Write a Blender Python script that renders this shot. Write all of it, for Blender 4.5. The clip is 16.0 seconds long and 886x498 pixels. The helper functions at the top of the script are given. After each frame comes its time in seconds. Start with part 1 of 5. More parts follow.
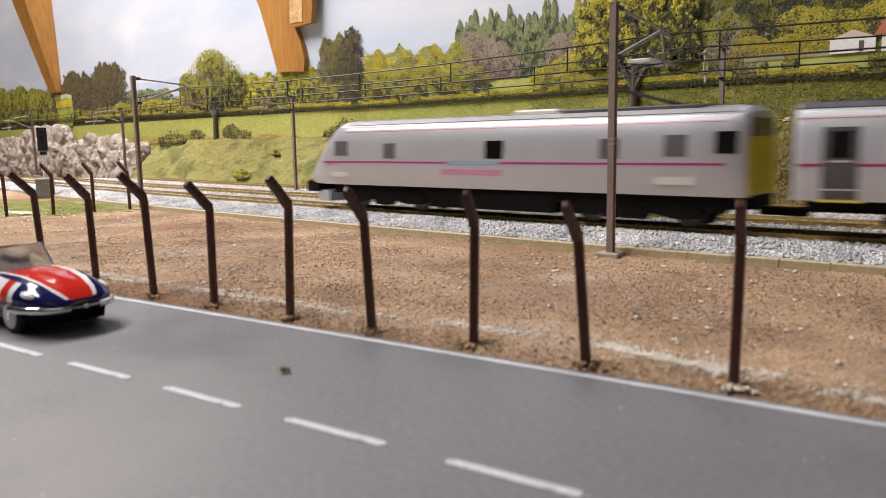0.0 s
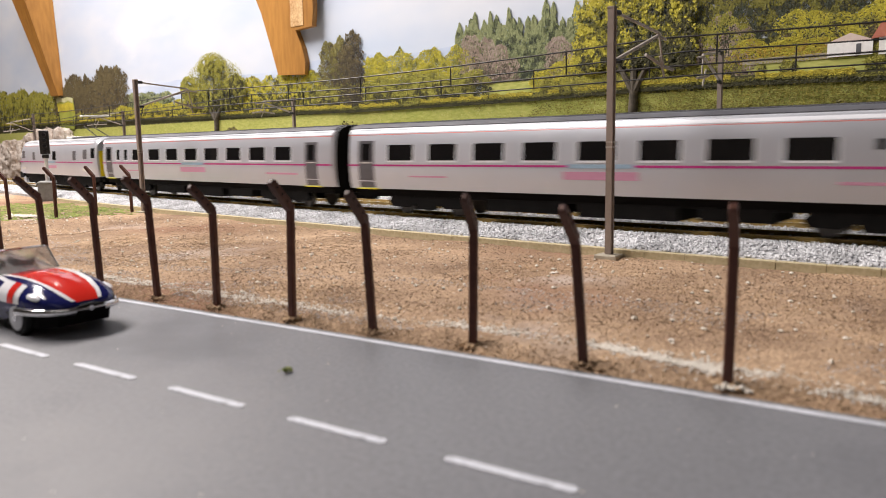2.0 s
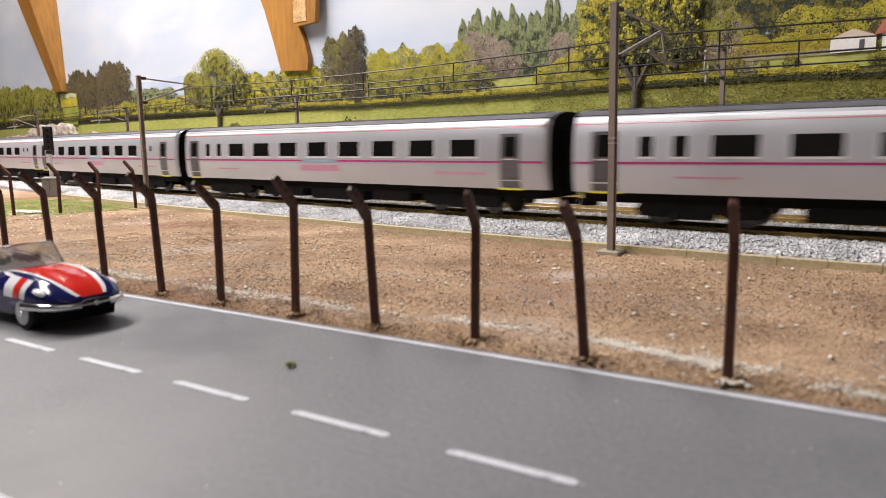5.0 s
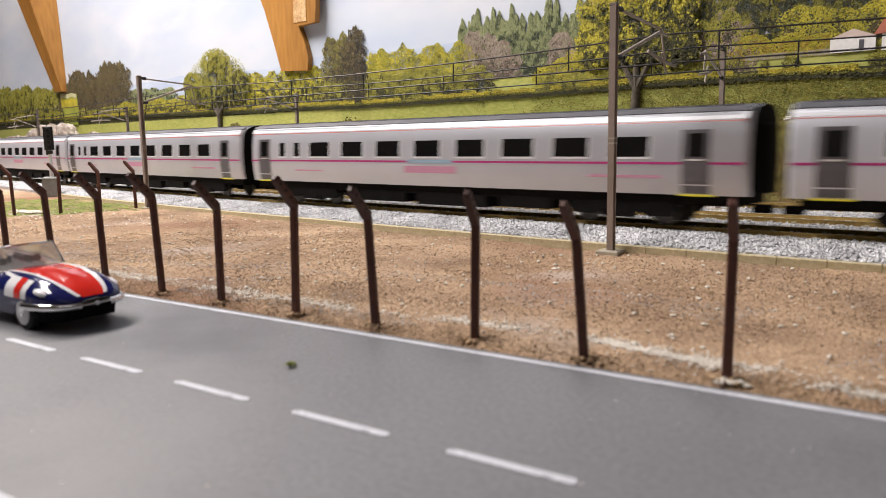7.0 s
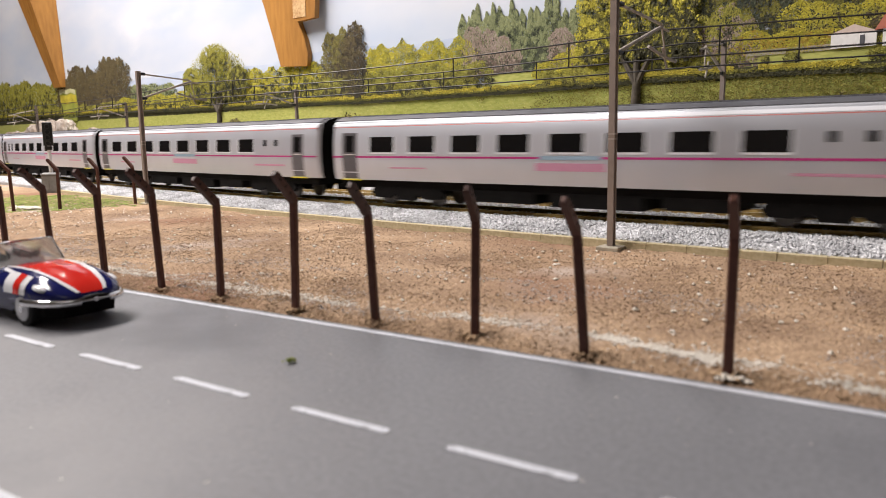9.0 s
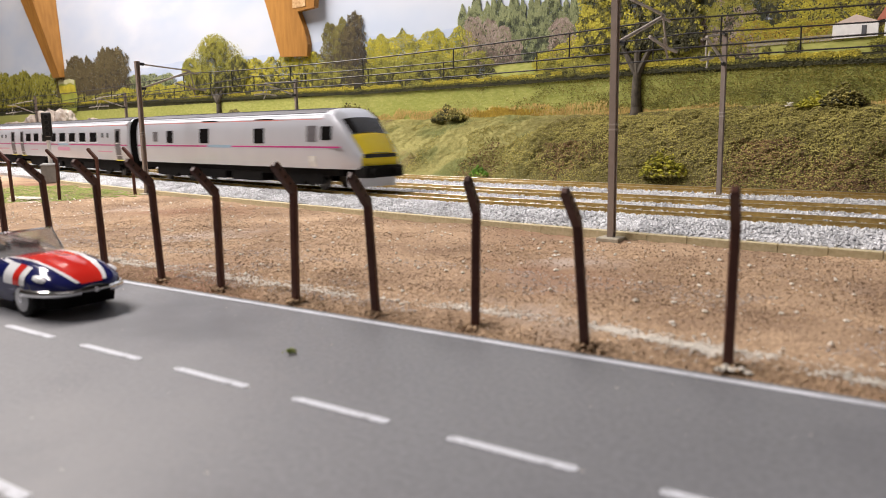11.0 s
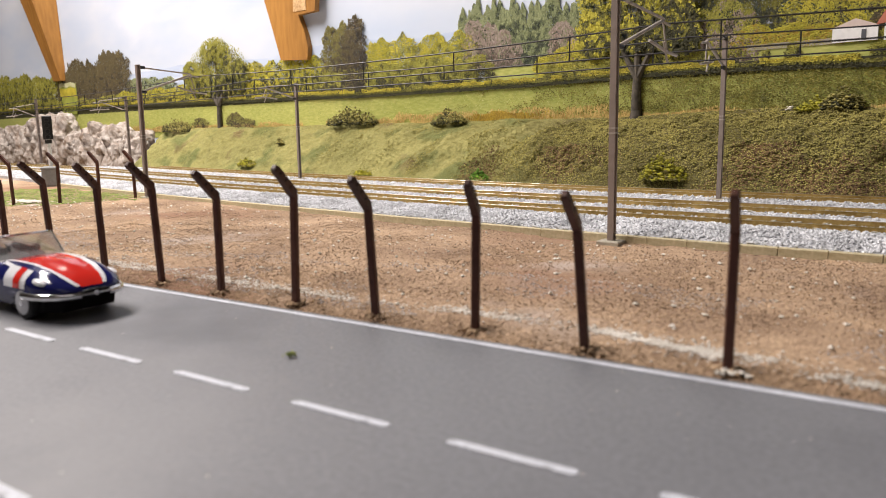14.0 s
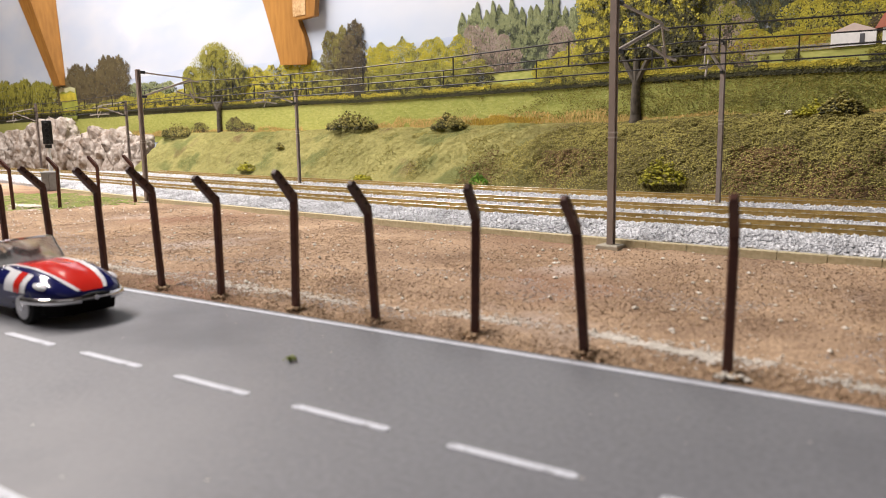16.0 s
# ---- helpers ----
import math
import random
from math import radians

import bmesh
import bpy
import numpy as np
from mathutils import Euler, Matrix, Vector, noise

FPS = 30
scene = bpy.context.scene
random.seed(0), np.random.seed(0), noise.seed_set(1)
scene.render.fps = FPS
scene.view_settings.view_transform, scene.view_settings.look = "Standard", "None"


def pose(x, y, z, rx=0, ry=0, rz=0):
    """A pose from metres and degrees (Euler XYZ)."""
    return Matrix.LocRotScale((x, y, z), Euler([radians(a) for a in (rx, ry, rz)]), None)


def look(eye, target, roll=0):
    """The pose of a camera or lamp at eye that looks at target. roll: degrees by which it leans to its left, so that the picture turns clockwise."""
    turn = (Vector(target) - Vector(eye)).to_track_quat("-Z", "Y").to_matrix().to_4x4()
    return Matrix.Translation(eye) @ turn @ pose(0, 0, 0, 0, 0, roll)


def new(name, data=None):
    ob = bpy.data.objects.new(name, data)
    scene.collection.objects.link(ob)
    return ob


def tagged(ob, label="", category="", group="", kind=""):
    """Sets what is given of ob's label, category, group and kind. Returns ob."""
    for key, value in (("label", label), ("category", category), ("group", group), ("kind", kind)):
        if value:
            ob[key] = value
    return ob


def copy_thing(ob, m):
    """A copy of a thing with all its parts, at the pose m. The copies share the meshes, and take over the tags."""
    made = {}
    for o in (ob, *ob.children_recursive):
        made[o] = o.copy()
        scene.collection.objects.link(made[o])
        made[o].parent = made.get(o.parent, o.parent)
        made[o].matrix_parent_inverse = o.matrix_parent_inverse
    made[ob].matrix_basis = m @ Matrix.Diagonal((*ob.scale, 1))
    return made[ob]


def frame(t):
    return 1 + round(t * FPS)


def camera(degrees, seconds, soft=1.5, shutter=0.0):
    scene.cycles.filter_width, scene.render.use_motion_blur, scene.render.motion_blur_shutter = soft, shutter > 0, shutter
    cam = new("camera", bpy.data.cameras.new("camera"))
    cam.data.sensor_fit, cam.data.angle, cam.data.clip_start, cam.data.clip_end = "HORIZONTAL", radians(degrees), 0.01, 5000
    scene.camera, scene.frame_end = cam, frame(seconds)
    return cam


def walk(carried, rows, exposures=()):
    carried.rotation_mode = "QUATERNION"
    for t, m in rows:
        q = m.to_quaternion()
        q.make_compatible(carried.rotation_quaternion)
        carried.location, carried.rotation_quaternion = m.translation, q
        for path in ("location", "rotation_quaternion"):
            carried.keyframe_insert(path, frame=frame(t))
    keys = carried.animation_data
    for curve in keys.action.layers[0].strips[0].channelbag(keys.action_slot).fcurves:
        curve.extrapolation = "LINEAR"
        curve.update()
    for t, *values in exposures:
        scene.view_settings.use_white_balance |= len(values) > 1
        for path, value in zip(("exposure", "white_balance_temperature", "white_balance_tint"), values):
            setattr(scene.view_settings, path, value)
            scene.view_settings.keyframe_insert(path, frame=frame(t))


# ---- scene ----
# A model railway built at its own size, 1:76 scale on a board. The builders count in millimetres.
MM = 0.001
PATH = [
    (0, (-0.00252, 0.00319, 0.04274), (-0.16615, 0.25111, 0.00075), -0.911),
    (0.5, (-0.00223, 0.00279, 0.04282), (-0.16585, 0.25081, 0.00144), -0.938),
    (1, (-0.00218, 0.00268, 0.04284), (-0.16581, 0.25077, 0.00190), -0.910),
    (1.5, (-0.00250, 0.00310, 0.04276), (-0.16604, 0.25120, 0.00153), -0.904),
    (2, (-0.00091, 0.00111, 0.04312), (-0.16480, 0.24901, 0.00203), -0.982),
    (2.5, (-0.00104, 0.00122, 0.04309), (-0.16532, 0.24873, 0.00123), -0.920),
    (3, (-0.00221, 0.00265, 0.04284), (-0.16663, 0.25021, 0.00183), -0.871),
    (3.5, (-0.00234, 0.00298, 0.04280), (-0.16674, 0.25068, 0.00258), -0.871),
    (4, (-0.00071, 0.00086, 0.04316), (-0.16536, 0.24821, 0.00180), -0.939),
    (6.5, (-0.00006, 0.00006, 0.04330), (-0.16472, 0.24709, 0.00016), -0.978),
    (7, (0.00000, 0.00000, 0.04331), (-0.16474, 0.24705, 0.00058), -0.992),
    (7.5, (-0.00015, 0.00014, 0.04329), (-0.16480, 0.24710, -0.00034), -0.934),
    (8, (-0.00015, 0.00028, 0.04327), (-0.16492, 0.24710, -0.00070), -0.969),
    (8.5, (-0.00023, 0.00031, 0.04326), (-0.16502, 0.24705, -0.00108), -0.989),
    (9, (-0.00033, 0.00032, 0.04325), (-0.16486, 0.24723, -0.00110), -0.992),
    (11.5, (-0.00052, 0.00048, 0.04320), (-0.16476, 0.24683, -0.00511), -0.952),
    (12, (-0.00045, 0.00038, 0.04322), (-0.16479, 0.24681, -0.00438), -0.928),
    (12.5, (-0.00042, 0.00038, 0.04323), (-0.16481, 0.24685, -0.00394), -0.965),
    (13, (-0.00061, 0.00063, 0.04318), (-0.16489, 0.24712, -0.00428), -0.975),
    (13.5, (-0.00053, 0.00050, 0.04320), (-0.16476, 0.24697, -0.00454), -0.933),
    (14, (-0.00043, 0.00042, 0.04322), (-0.16485, 0.24699, -0.00339), -0.924),
    (14.5, (-0.00045, 0.00033, 0.04323), (-0.16485, 0.24697, -0.00304), -0.920),
    (15, (-0.00037, 0.00016, 0.04326), (-0.16470, 0.24694, -0.00255), -0.946),
    (15.5, (-0.00036, 0.00017, 0.04326), (-0.16474, 0.24696, -0.00228), -0.953),
    (16, (-0.00029, 0.00011, 0.04328), (-0.16468, 0.24700, -0.00168), -0.965),
]
cam = camera(60.92, 16.0, soft=0.85, shutter=0.5)
cam.data.dof.use_dof, cam.data.dof.focus_distance, cam.data.dof.aperture_fstop = True, 0.44, 30.0
walk(cam, [(t, look(eye, target, roll)) for t, eye, target, roll in PATH],
     [(0, -0.16), (0.5, -0.10), (1.5, -0.07), (2.0, 0.0), (2.5, 0.0), (3.0, -0.02), (16.0, 0.0)])

# ---- light: a closed hobby room with a soft unseen overhead lamp and an added fill ----
world = bpy.data.worlds.new("world")
world.use_nodes = True
world.node_tree.nodes["Background"].inputs["Color"].default_value = (0.8, 0.85, 1.0, 1)
world.node_tree.nodes["Background"].inputs["Strength"].default_value = 0.3
scene.world = world


def area_lamp(name, at, target, sx, sy, watts, colour):
    data = bpy.data.lights.new(name, "AREA")
    data.shape, data.size, data.size_y, data.energy, data.color = "RECTANGLE", sx, sy, watts, colour
    ob = new(name, data)
    ob.matrix_world = look(at, target)
    return ob


area_lamp("unseen_overhead_light", (-0.88, 0.14, 0.90), (-0.44, 0.34, 0), 0.9, 0.22, 26.8, (1.0, 0.918, 0.875))
# weak fill added from the right, with no known lamp behind it
area_lamp("unseen_overhead_light", (0.45, -0.45, 1.30), (-0.1, 0.35, 0), 1.2, 0.30, 1.5, (1.0, 0.945, 0.93))
scene.view_settings.exposure = 0.0

# ---- materials ----


def mat(name, c1, c2=None, rough=0.6, metal=0.0, scale=400.0, coarse=None, bump=0.0, bscale=None, island=False,
        piece=False, glass=False, spec=0.5, patches=(), along=None, stretch=None):
    """Two-scale noise between c1 and c2; island or piece adds a random tone for each loose bit or each object.
    patches: (colour, noise scale, lo, hi) laid over; along: (colour, x0, x1), another tone towards x1; stretch: scale of the pattern."""
    m = bpy.data.materials.new(name)
    m.use_nodes = True
    nt = m.node_tree
    b = nt.nodes["Principled BSDF"]
    b.inputs["Roughness"].default_value, b.inputs["Metallic"].default_value = rough, metal
    b.inputs["Specular IOR Level"].default_value = spec
    coarse = coarse or (75.0 if island else 25.0)
    c2 = c2 or tuple(min(1, x * 1.18) for x in c1)
    co = nt.nodes.new("ShaderNodeTexCoord")
    n1, n2 = nt.nodes.new("ShaderNodeTexNoise"), nt.nodes.new("ShaderNodeTexNoise")
    n1.inputs["Scale"].default_value, n2.inputs["Scale"].default_value = scale, coarse
    n1.inputs["Detail"].default_value, n2.inputs["Detail"].default_value = 3, 4
    where = co.outputs["Object"]
    if stretch:
        mp = nt.nodes.new("ShaderNodeMapping")
        mp.inputs["Scale"].default_value = stretch
        nt.links.new(where, mp.inputs["Vector"])
        where = mp.outputs["Vector"]
    for n in (n1, n2):
        nt.links.new(where, n.inputs["Vector"])
    avg = nt.nodes.new("ShaderNodeMath")
    avg.operation = "MULTIPLY_ADD"
    nt.links.new(n2.outputs["Fac"], avg.inputs[0])
    avg.inputs[1].default_value = 2.2 if island else 1.0
    nt.links.new(n1.outputs["Fac"], avg.inputs[2])
    fac = avg.outputs[0]
    span = (0.7, 1.3)
    if island or piece:
        src = nt.nodes.new("ShaderNodeNewGeometry" if island else "ShaderNodeObjectInfo")
        more = nt.nodes.new("ShaderNodeMath")
        more.operation = "MULTIPLY_ADD"
        more.inputs[1].default_value = 1.0 if island else 0.7
        nt.links.new(src.outputs["Random Per Island" if island else "Random"], more.inputs[0])
        nt.links.new(fac, more.inputs[2])
        fac, span = more.outputs[0], ((1.3, 2.9) if island else (0.8, 1.9))
    mr = nt.nodes.new("ShaderNodeMapRange")
    mr.inputs["From Min"].default_value, mr.inputs["From Max"].default_value = span
    nt.links.new(fac, mr.inputs["Value"])
    mix = nt.nodes.new("ShaderNodeMix")
    mix.data_type = "RGBA"
    nt.links.new(mr.outputs["Result"], mix.inputs["Factor"])
    mix.inputs["A"].default_value, mix.inputs["B"].default_value = (*c1, 1), (*c2, 1)
    tone = mix.outputs["Result"]
    overs = [(c, "noise", q, lo, hi) for c, q, lo, hi in patches] + ([(along[0], "x", 0, along[1], along[2])] if along else [])
    for colour, way, q, lo, hi in overs:
        ramp = nt.nodes.new("ShaderNodeMapRange")
        ramp.interpolation_type = "SMOOTHSTEP"
        ramp.inputs["From Min"].default_value, ramp.inputs["From Max"].default_value = lo, hi
        if way == "noise":
            pn = nt.nodes.new("ShaderNodeTexNoise")
            pn.inputs["Scale"].default_value, pn.inputs["Detail"].default_value = q, 5
            nt.links.new(where, pn.inputs["Vector"])
            nt.links.new(pn.outputs["Fac"], ramp.inputs["Value"])
        else:
            xyz = nt.nodes.new("ShaderNodeSeparateXYZ")
            nt.links.new(where, xyz.inputs["Vector"])
            nt.links.new(xyz.outputs["X"], ramp.inputs["Value"])
        over = nt.nodes.new("ShaderNodeMix")
        over.data_type = "RGBA"
        nt.links.new(ramp.outputs["Result"], over.inputs["Factor"])
        nt.links.new(tone, over.inputs["A"])
        over.inputs["B"].default_value = (*colour, 1)
        tone = over.outputs["Result"]
    nt.links.new(tone, b.inputs["Base Color"])
    if bump:
        n3 = nt.nodes.new("ShaderNodeTexNoise")
        n3.inputs["Scale"].default_value, n3.inputs["Detail"].default_value = bscale or scale, 4
        nt.links.new(co.outputs["Object"], n3.inputs["Vector"])
        bp = nt.nodes.new("ShaderNodeBump")
        bp.inputs["Strength"].default_value, bp.inputs["Distance"].default_value = bump, 0.0006
        nt.links.new(n3.outputs["Fac"], bp.inputs["Height"])
        nt.links.new(bp.outputs["Normal"], b.inputs["Normal"])
    if glass:
        b.inputs["Transmission Weight"].default_value, b.inputs["IOR"].default_value = 0.88, 1.2
    return m


ROAD = mat("road_grey_paint", (0.132, 0.135, 0.147), (0.2, 0.203, 0.218), rough=0.5, scale=900, coarse=11, bump=0.03, bscale=1500, patches=(((0.10, 0.102, 0.115), 16, 0.5, 0.72), ((0.235, 0.232, 0.24), 9, 0.55, 0.75)))
WHITE_LINE = mat("white_road_paint", (0.46, 0.48, 0.53), (0.66, 0.68, 0.74), rough=0.6, scale=1200, coarse=120, patches=(((0.34, 0.35, 0.38), 260, 0.58, 0.72),))
SOIL = mat("brown_soil", (0.165, 0.097, 0.057), (0.57, 0.40, 0.255), rough=0.95, scale=1100, coarse=26, bump=1.0, bscale=1300, patches=(((0.27, 0.15, 0.09), 13, 0.52, 0.7), ((0.45, 0.36, 0.30), 17, 0.56, 0.72)))
GRIT = mat("soil_grit", (0.10, 0.055, 0.03), (0.66, 0.47, 0.29), rough=0.95, scale=600, island=True)
PALE_GRIT = mat("pale_grit", (0.5, 0.45, 0.38), (0.85, 0.81, 0.74), rough=0.9, scale=600, island=True)
DARK_GRIT = mat("dark_soil_grit", (0.075, 0.043, 0.026), (0.27, 0.175, 0.11), rough=0.95, scale=600, island=True)
BALLAST = mat("grey_ballast", (0.33, 0.335, 0.35), (0.9, 0.91, 0.94), rough=0.9, scale=700, island=True)
BALLAST_BED = mat("ballast_bed", (0.27, 0.27, 0.28), (0.66, 0.66, 0.68), rough=0.95, scale=900, coarse=60, bump=0.8)
KERB = mat("cream_concrete_edging", (0.42, 0.36, 0.21), (0.64, 0.56, 0.38), rough=0.85, scale=600, coarse=40, bump=0.3)
CONCRETE = mat("grey_concrete", (0.3, 0.27, 0.21), (0.46, 0.42, 0.34), rough=0.9, scale=700, bump=0.3)
RAIL_SIDE = mat("rusty_rail", (0.26, 0.165, 0.042), (0.5, 0.35, 0.12), rough=0.6, metal=0.35, scale=500, coarse=60)
RAIL_TOP = mat("polished_rail_head", (0.45, 0.40, 0.30), (0.62, 0.57, 0.46), rough=0.3, metal=0.9)
SLEEPER = mat("brown_sleeper", (0.055, 0.040, 0.024), (0.14, 0.10, 0.06), rough=0.85, scale=700, piece=True)
CHAIR = mat("pale_rail_chair", (0.42, 0.38, 0.28), (0.66, 0.62, 0.52), rough=0.8)
POST = mat("dark_brown_post", (0.042, 0.015, 0.01), (0.115, 0.046, 0.032), rough=0.5, scale=500, coarse=90, bump=0.3, piece=True, spec=0.3)
POST_HOLE = mat("post_hole", (0.004, 0.003, 0.003), rough=0.9)
MAST = mat("grey_brown_mast", (0.18, 0.14, 0.12), (0.29, 0.235, 0.205), rough=0.6, scale=400, coarse=50, piece=True)
ARM = mat("pale_cantilever_tube", (0.30, 0.26, 0.22), (0.48, 0.43, 0.38), rough=0.55)
WIRE = mat("dark_wire", (0.008, 0.008, 0.009), (0.022, 0.02, 0.02), rough=0.5)
BANK_GREEN = mat("bank_turf", (0.185, 0.175, 0.052), (0.345, 0.315, 0.108), rough=0.95, scale=500, coarse=16, bump=1.0, bscale=900, along=((0.12, 0.1, 0.032), -0.30, -0.20), patches=(((0.17, 0.125, 0.05), 22, 0.58, 0.7), ((0.14, 0.15, 0.042), 30, 0.5, 0.64)))
TUFT = mat("bank_tuft", (0.18, 0.165, 0.046), (0.38, 0.34, 0.112), rough=0.95, scale=300, coarse=22, island=True)
OLIVE_TUFT = mat("olive_turf", (0.13, 0.115, 0.028), (0.45, 0.395, 0.115), rough=0.95, scale=300, coarse=40, island=True)
BROWN_TUFT = mat("brown_earth_turf", (0.055, 0.03, 0.014), (0.30, 0.19, 0.085), rough=0.95, scale=300, island=True)
# foliage tones; dark and lit ones paint shade and light into the crowns
P_DARK = mat("painted_shade_foliage", (0.016, 0.018, 0.006), (0.075, 0.07, 0.022), rough=0.75, island=True)
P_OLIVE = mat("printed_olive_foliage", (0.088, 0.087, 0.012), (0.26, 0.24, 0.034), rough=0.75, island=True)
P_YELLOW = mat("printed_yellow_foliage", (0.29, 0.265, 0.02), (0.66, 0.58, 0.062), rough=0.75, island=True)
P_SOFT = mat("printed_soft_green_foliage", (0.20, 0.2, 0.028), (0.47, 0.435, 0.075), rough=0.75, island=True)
P_PALE = mat("printed_pale_bare_trees", (0.24, 0.175, 0.135), (0.52, 0.42, 0.36), rough=0.75, island=True)
P_PINK = mat("printed_bare_tree_shade", (0.11, 0.08, 0.06), (0.27, 0.2, 0.165), rough=0.75, island=True)
P_WOOD_DARK = mat("printed_spruce_shade", (0.024, 0.032, 0.02), (0.075, 0.09, 0.05), rough=0.75, island=True)
P_WOOD = mat("printed_spruce", (0.085, 0.105, 0.045), (0.19, 0.22, 0.105), rough=0.75, island=True)
P_WOOD_LIT = mat("printed_spruce_lit", (0.20, 0.235, 0.11), (0.36, 0.39, 0.19), rough=0.75, island=True)
P_BROWN_DARK = mat("printed_brown_shade", (0.024, 0.019, 0.013), (0.075, 0.058, 0.036), rough=0.75, island=True)
P_BROWN = mat("printed_brown_foliage", (0.07, 0.055, 0.026), (0.165, 0.13, 0.055), rough=0.75, island=True)
P_BROWN_LIT = mat("printed_brown_lit", (0.13, 0.12, 0.035), (0.28, 0.25, 0.07), rough=0.75, island=True)
P_ORANGE = mat("printed_autumn_foliage", (0.26, 0.16, 0.02), (0.60, 0.42, 0.05), rough=0.75, island=True)
DEEP_MEADOW = mat("printed_deep_meadow", (0.085, 0.085, 0.01), (0.32, 0.285, 0.045), rough=0.75, island=True)
GRASS = mat("green_grass", (0.1, 0.15, 0.022), (0.42, 0.46, 0.12), rough=0.9, scale=300, island=True)
GREEN_SCATTER = mat("green_scatter", (0.09, 0.14, 0.022), (0.36, 0.42, 0.11), rough=0.95, island=True)
BUSH = mat("olive_bush", (0.045, 0.042, 0.011), (0.40, 0.35, 0.105), rough=0.95, scale=300, island=True)
BUSH_YELLOW = mat("yellow_green_bush", (0.10, 0.10, 0.008), (0.50, 0.46, 0.04), rough=0.95, scale=300, island=True)
BUSH_GREEN = mat("bright_green_bush", (0.04, 0.11, 0.008), (0.20, 0.36, 0.03), rough=0.95, scale=300, island=True)
ROCK = mat("plaster_rock", (0.23, 0.175, 0.135), (0.62, 0.565, 0.515), rough=0.9, scale=150, coarse=40, bump=1.0, bscale=330, patches=(((0.19, 0.125, 0.08), 30, 0.56, 0.7), ((0.09, 0.07, 0.06), 55, 0.6, 0.72)))
WOOD = mat("orange_pine", (0.28, 0.122, 0.02), (0.45, 0.212, 0.042), rough=0.6, scale=220, coarse=14, bump=0.15, stretch=(1.0, 1.0, 0.18))
WOOD_END = mat("sawn_pine_end", (0.42, 0.23, 0.09), (0.72, 0.50, 0.26), rough=0.8, scale=500, coarse=120, bump=0.4)
SILVER = mat("silver_grey_coach_paint", (0.57, 0.595, 0.665), (0.63, 0.655, 0.725), rough=0.33, metal=0.4, scale=60, coarse=8)
BRIGHT = mat("pale_highlight_and_edging", (0.78, 0.81, 0.88), (0.84, 0.87, 0.93), rough=0.35, scale=60)
ROOF = mat("dark_grey_roof", (0.065, 0.067, 0.078), (0.115, 0.117, 0.13), rough=0.6, scale=200)
PALE_ROOF = mat("pale_grey_roof", (0.34, 0.345, 0.36), (0.44, 0.445, 0.46), rough=0.5, scale=200)
MAGENTA = mat("magenta_stripe", (0.40, 0.022, 0.17), (0.48, 0.035, 0.22), rough=0.4)
RED_LINE = mat("thin_red_line", (0.50, 0.10, 0.08), (0.58, 0.14, 0.11), rough=0.4)
LILAC = mat("pink_lettering_bars", (0.56, 0.26, 0.4), (0.6, 0.32, 0.45), rough=0.4)
PALE_BLUE = mat("pale_blue_bar", (0.28, 0.40, 0.52), rough=0.4)
GLASS_DARK = mat("dark_coach_glass", (0.006, 0.006, 0.007), (0.012, 0.011, 0.011), rough=0.1, spec=0.4)
DOOR_GREY = mat("grey_coach_door", (0.085, 0.082, 0.092), (0.13, 0.125, 0.14), rough=0.45)
STEP_YELLOW = mat("yellow_step_edge", (0.70, 0.62, 0.05), rough=0.5)
BLACK = mat("black_underframe", (0.0022, 0.002, 0.002), (0.007, 0.006, 0.0055), rough=0.85, scale=300, spec=0.15)
WHEEL = mat("dark_steel_wheel", (0.05, 0.045, 0.04), (0.11, 0.10, 0.09), rough=0.45, metal=0.6)
YELLOW = mat("warning_yellow", (0.80, 0.60, 0.006), (0.86, 0.67, 0.012), rough=0.4)
OFF_WHITE = mat("off_white_plastic", (0.62, 0.62, 0.60), (0.75, 0.75, 0.73), rough=0.5)
NAVY = mat("navy_car_paint", (0.008, 0.010, 0.075), (0.012, 0.015, 0.10), rough=0.12, scale=100)
CAR_RED = mat("red_car_paint", (0.56, 0.020, 0.014), (0.62, 0.03, 0.02), rough=0.15, scale=100)
CAR_WHITE = mat("white_car_paint", (0.74, 0.74, 0.76), (0.80, 0.80, 0.82), rough=0.2, scale=100)
CHROME = mat("chrome", (0.75, 0.75, 0.77), (0.82, 0.82, 0.84), rough=0.12, metal=1.0)
TYRE = mat("black_tyre", (0.010, 0.010, 0.010), (0.02, 0.02, 0.02), rough=0.8)
HUB = mat("silver_hub", (0.42, 0.42, 0.44), (0.55, 0.55, 0.57), rough=0.35, metal=0.6)
CABIN = mat("dark_cockpit", (0.006, 0.006, 0.007), (0.018, 0.018, 0.02), rough=0.7)
SCREEN = mat("milky_windscreen", (0.8, 0.8, 0.79), (0.86, 0.86, 0.85), rough=0.22, glass=True)
BOX_GREY = mat("grey_cabinet_paint", (0.19, 0.195, 0.19), (0.27, 0.275, 0.27), rough=0.6, bump=0.2)
SIGNAL_BLACK = mat("black_signal_plastic", (0.008, 0.008, 0.009), (0.018, 0.018, 0.02), rough=0.5)
LENS = mat("dark_signal_lens", (0.02, 0.02, 0.022), rough=0.15)
WALL = mat("grey_room_wall", (0.30, 0.29, 0.28), (0.36, 0.35, 0.33), rough=0.9, scale=30, coarse=3)
CEIL = mat("grey_room_ceiling", (0.34, 0.34, 0.33), (0.40, 0.40, 0.39), rough=0.9, scale=30, coarse=3)
BOARD = mat("brown_baseboard", (0.20, 0.14, 0.08), (0.30, 0.21, 0.13), rough=0.8, scale=60, coarse=6)
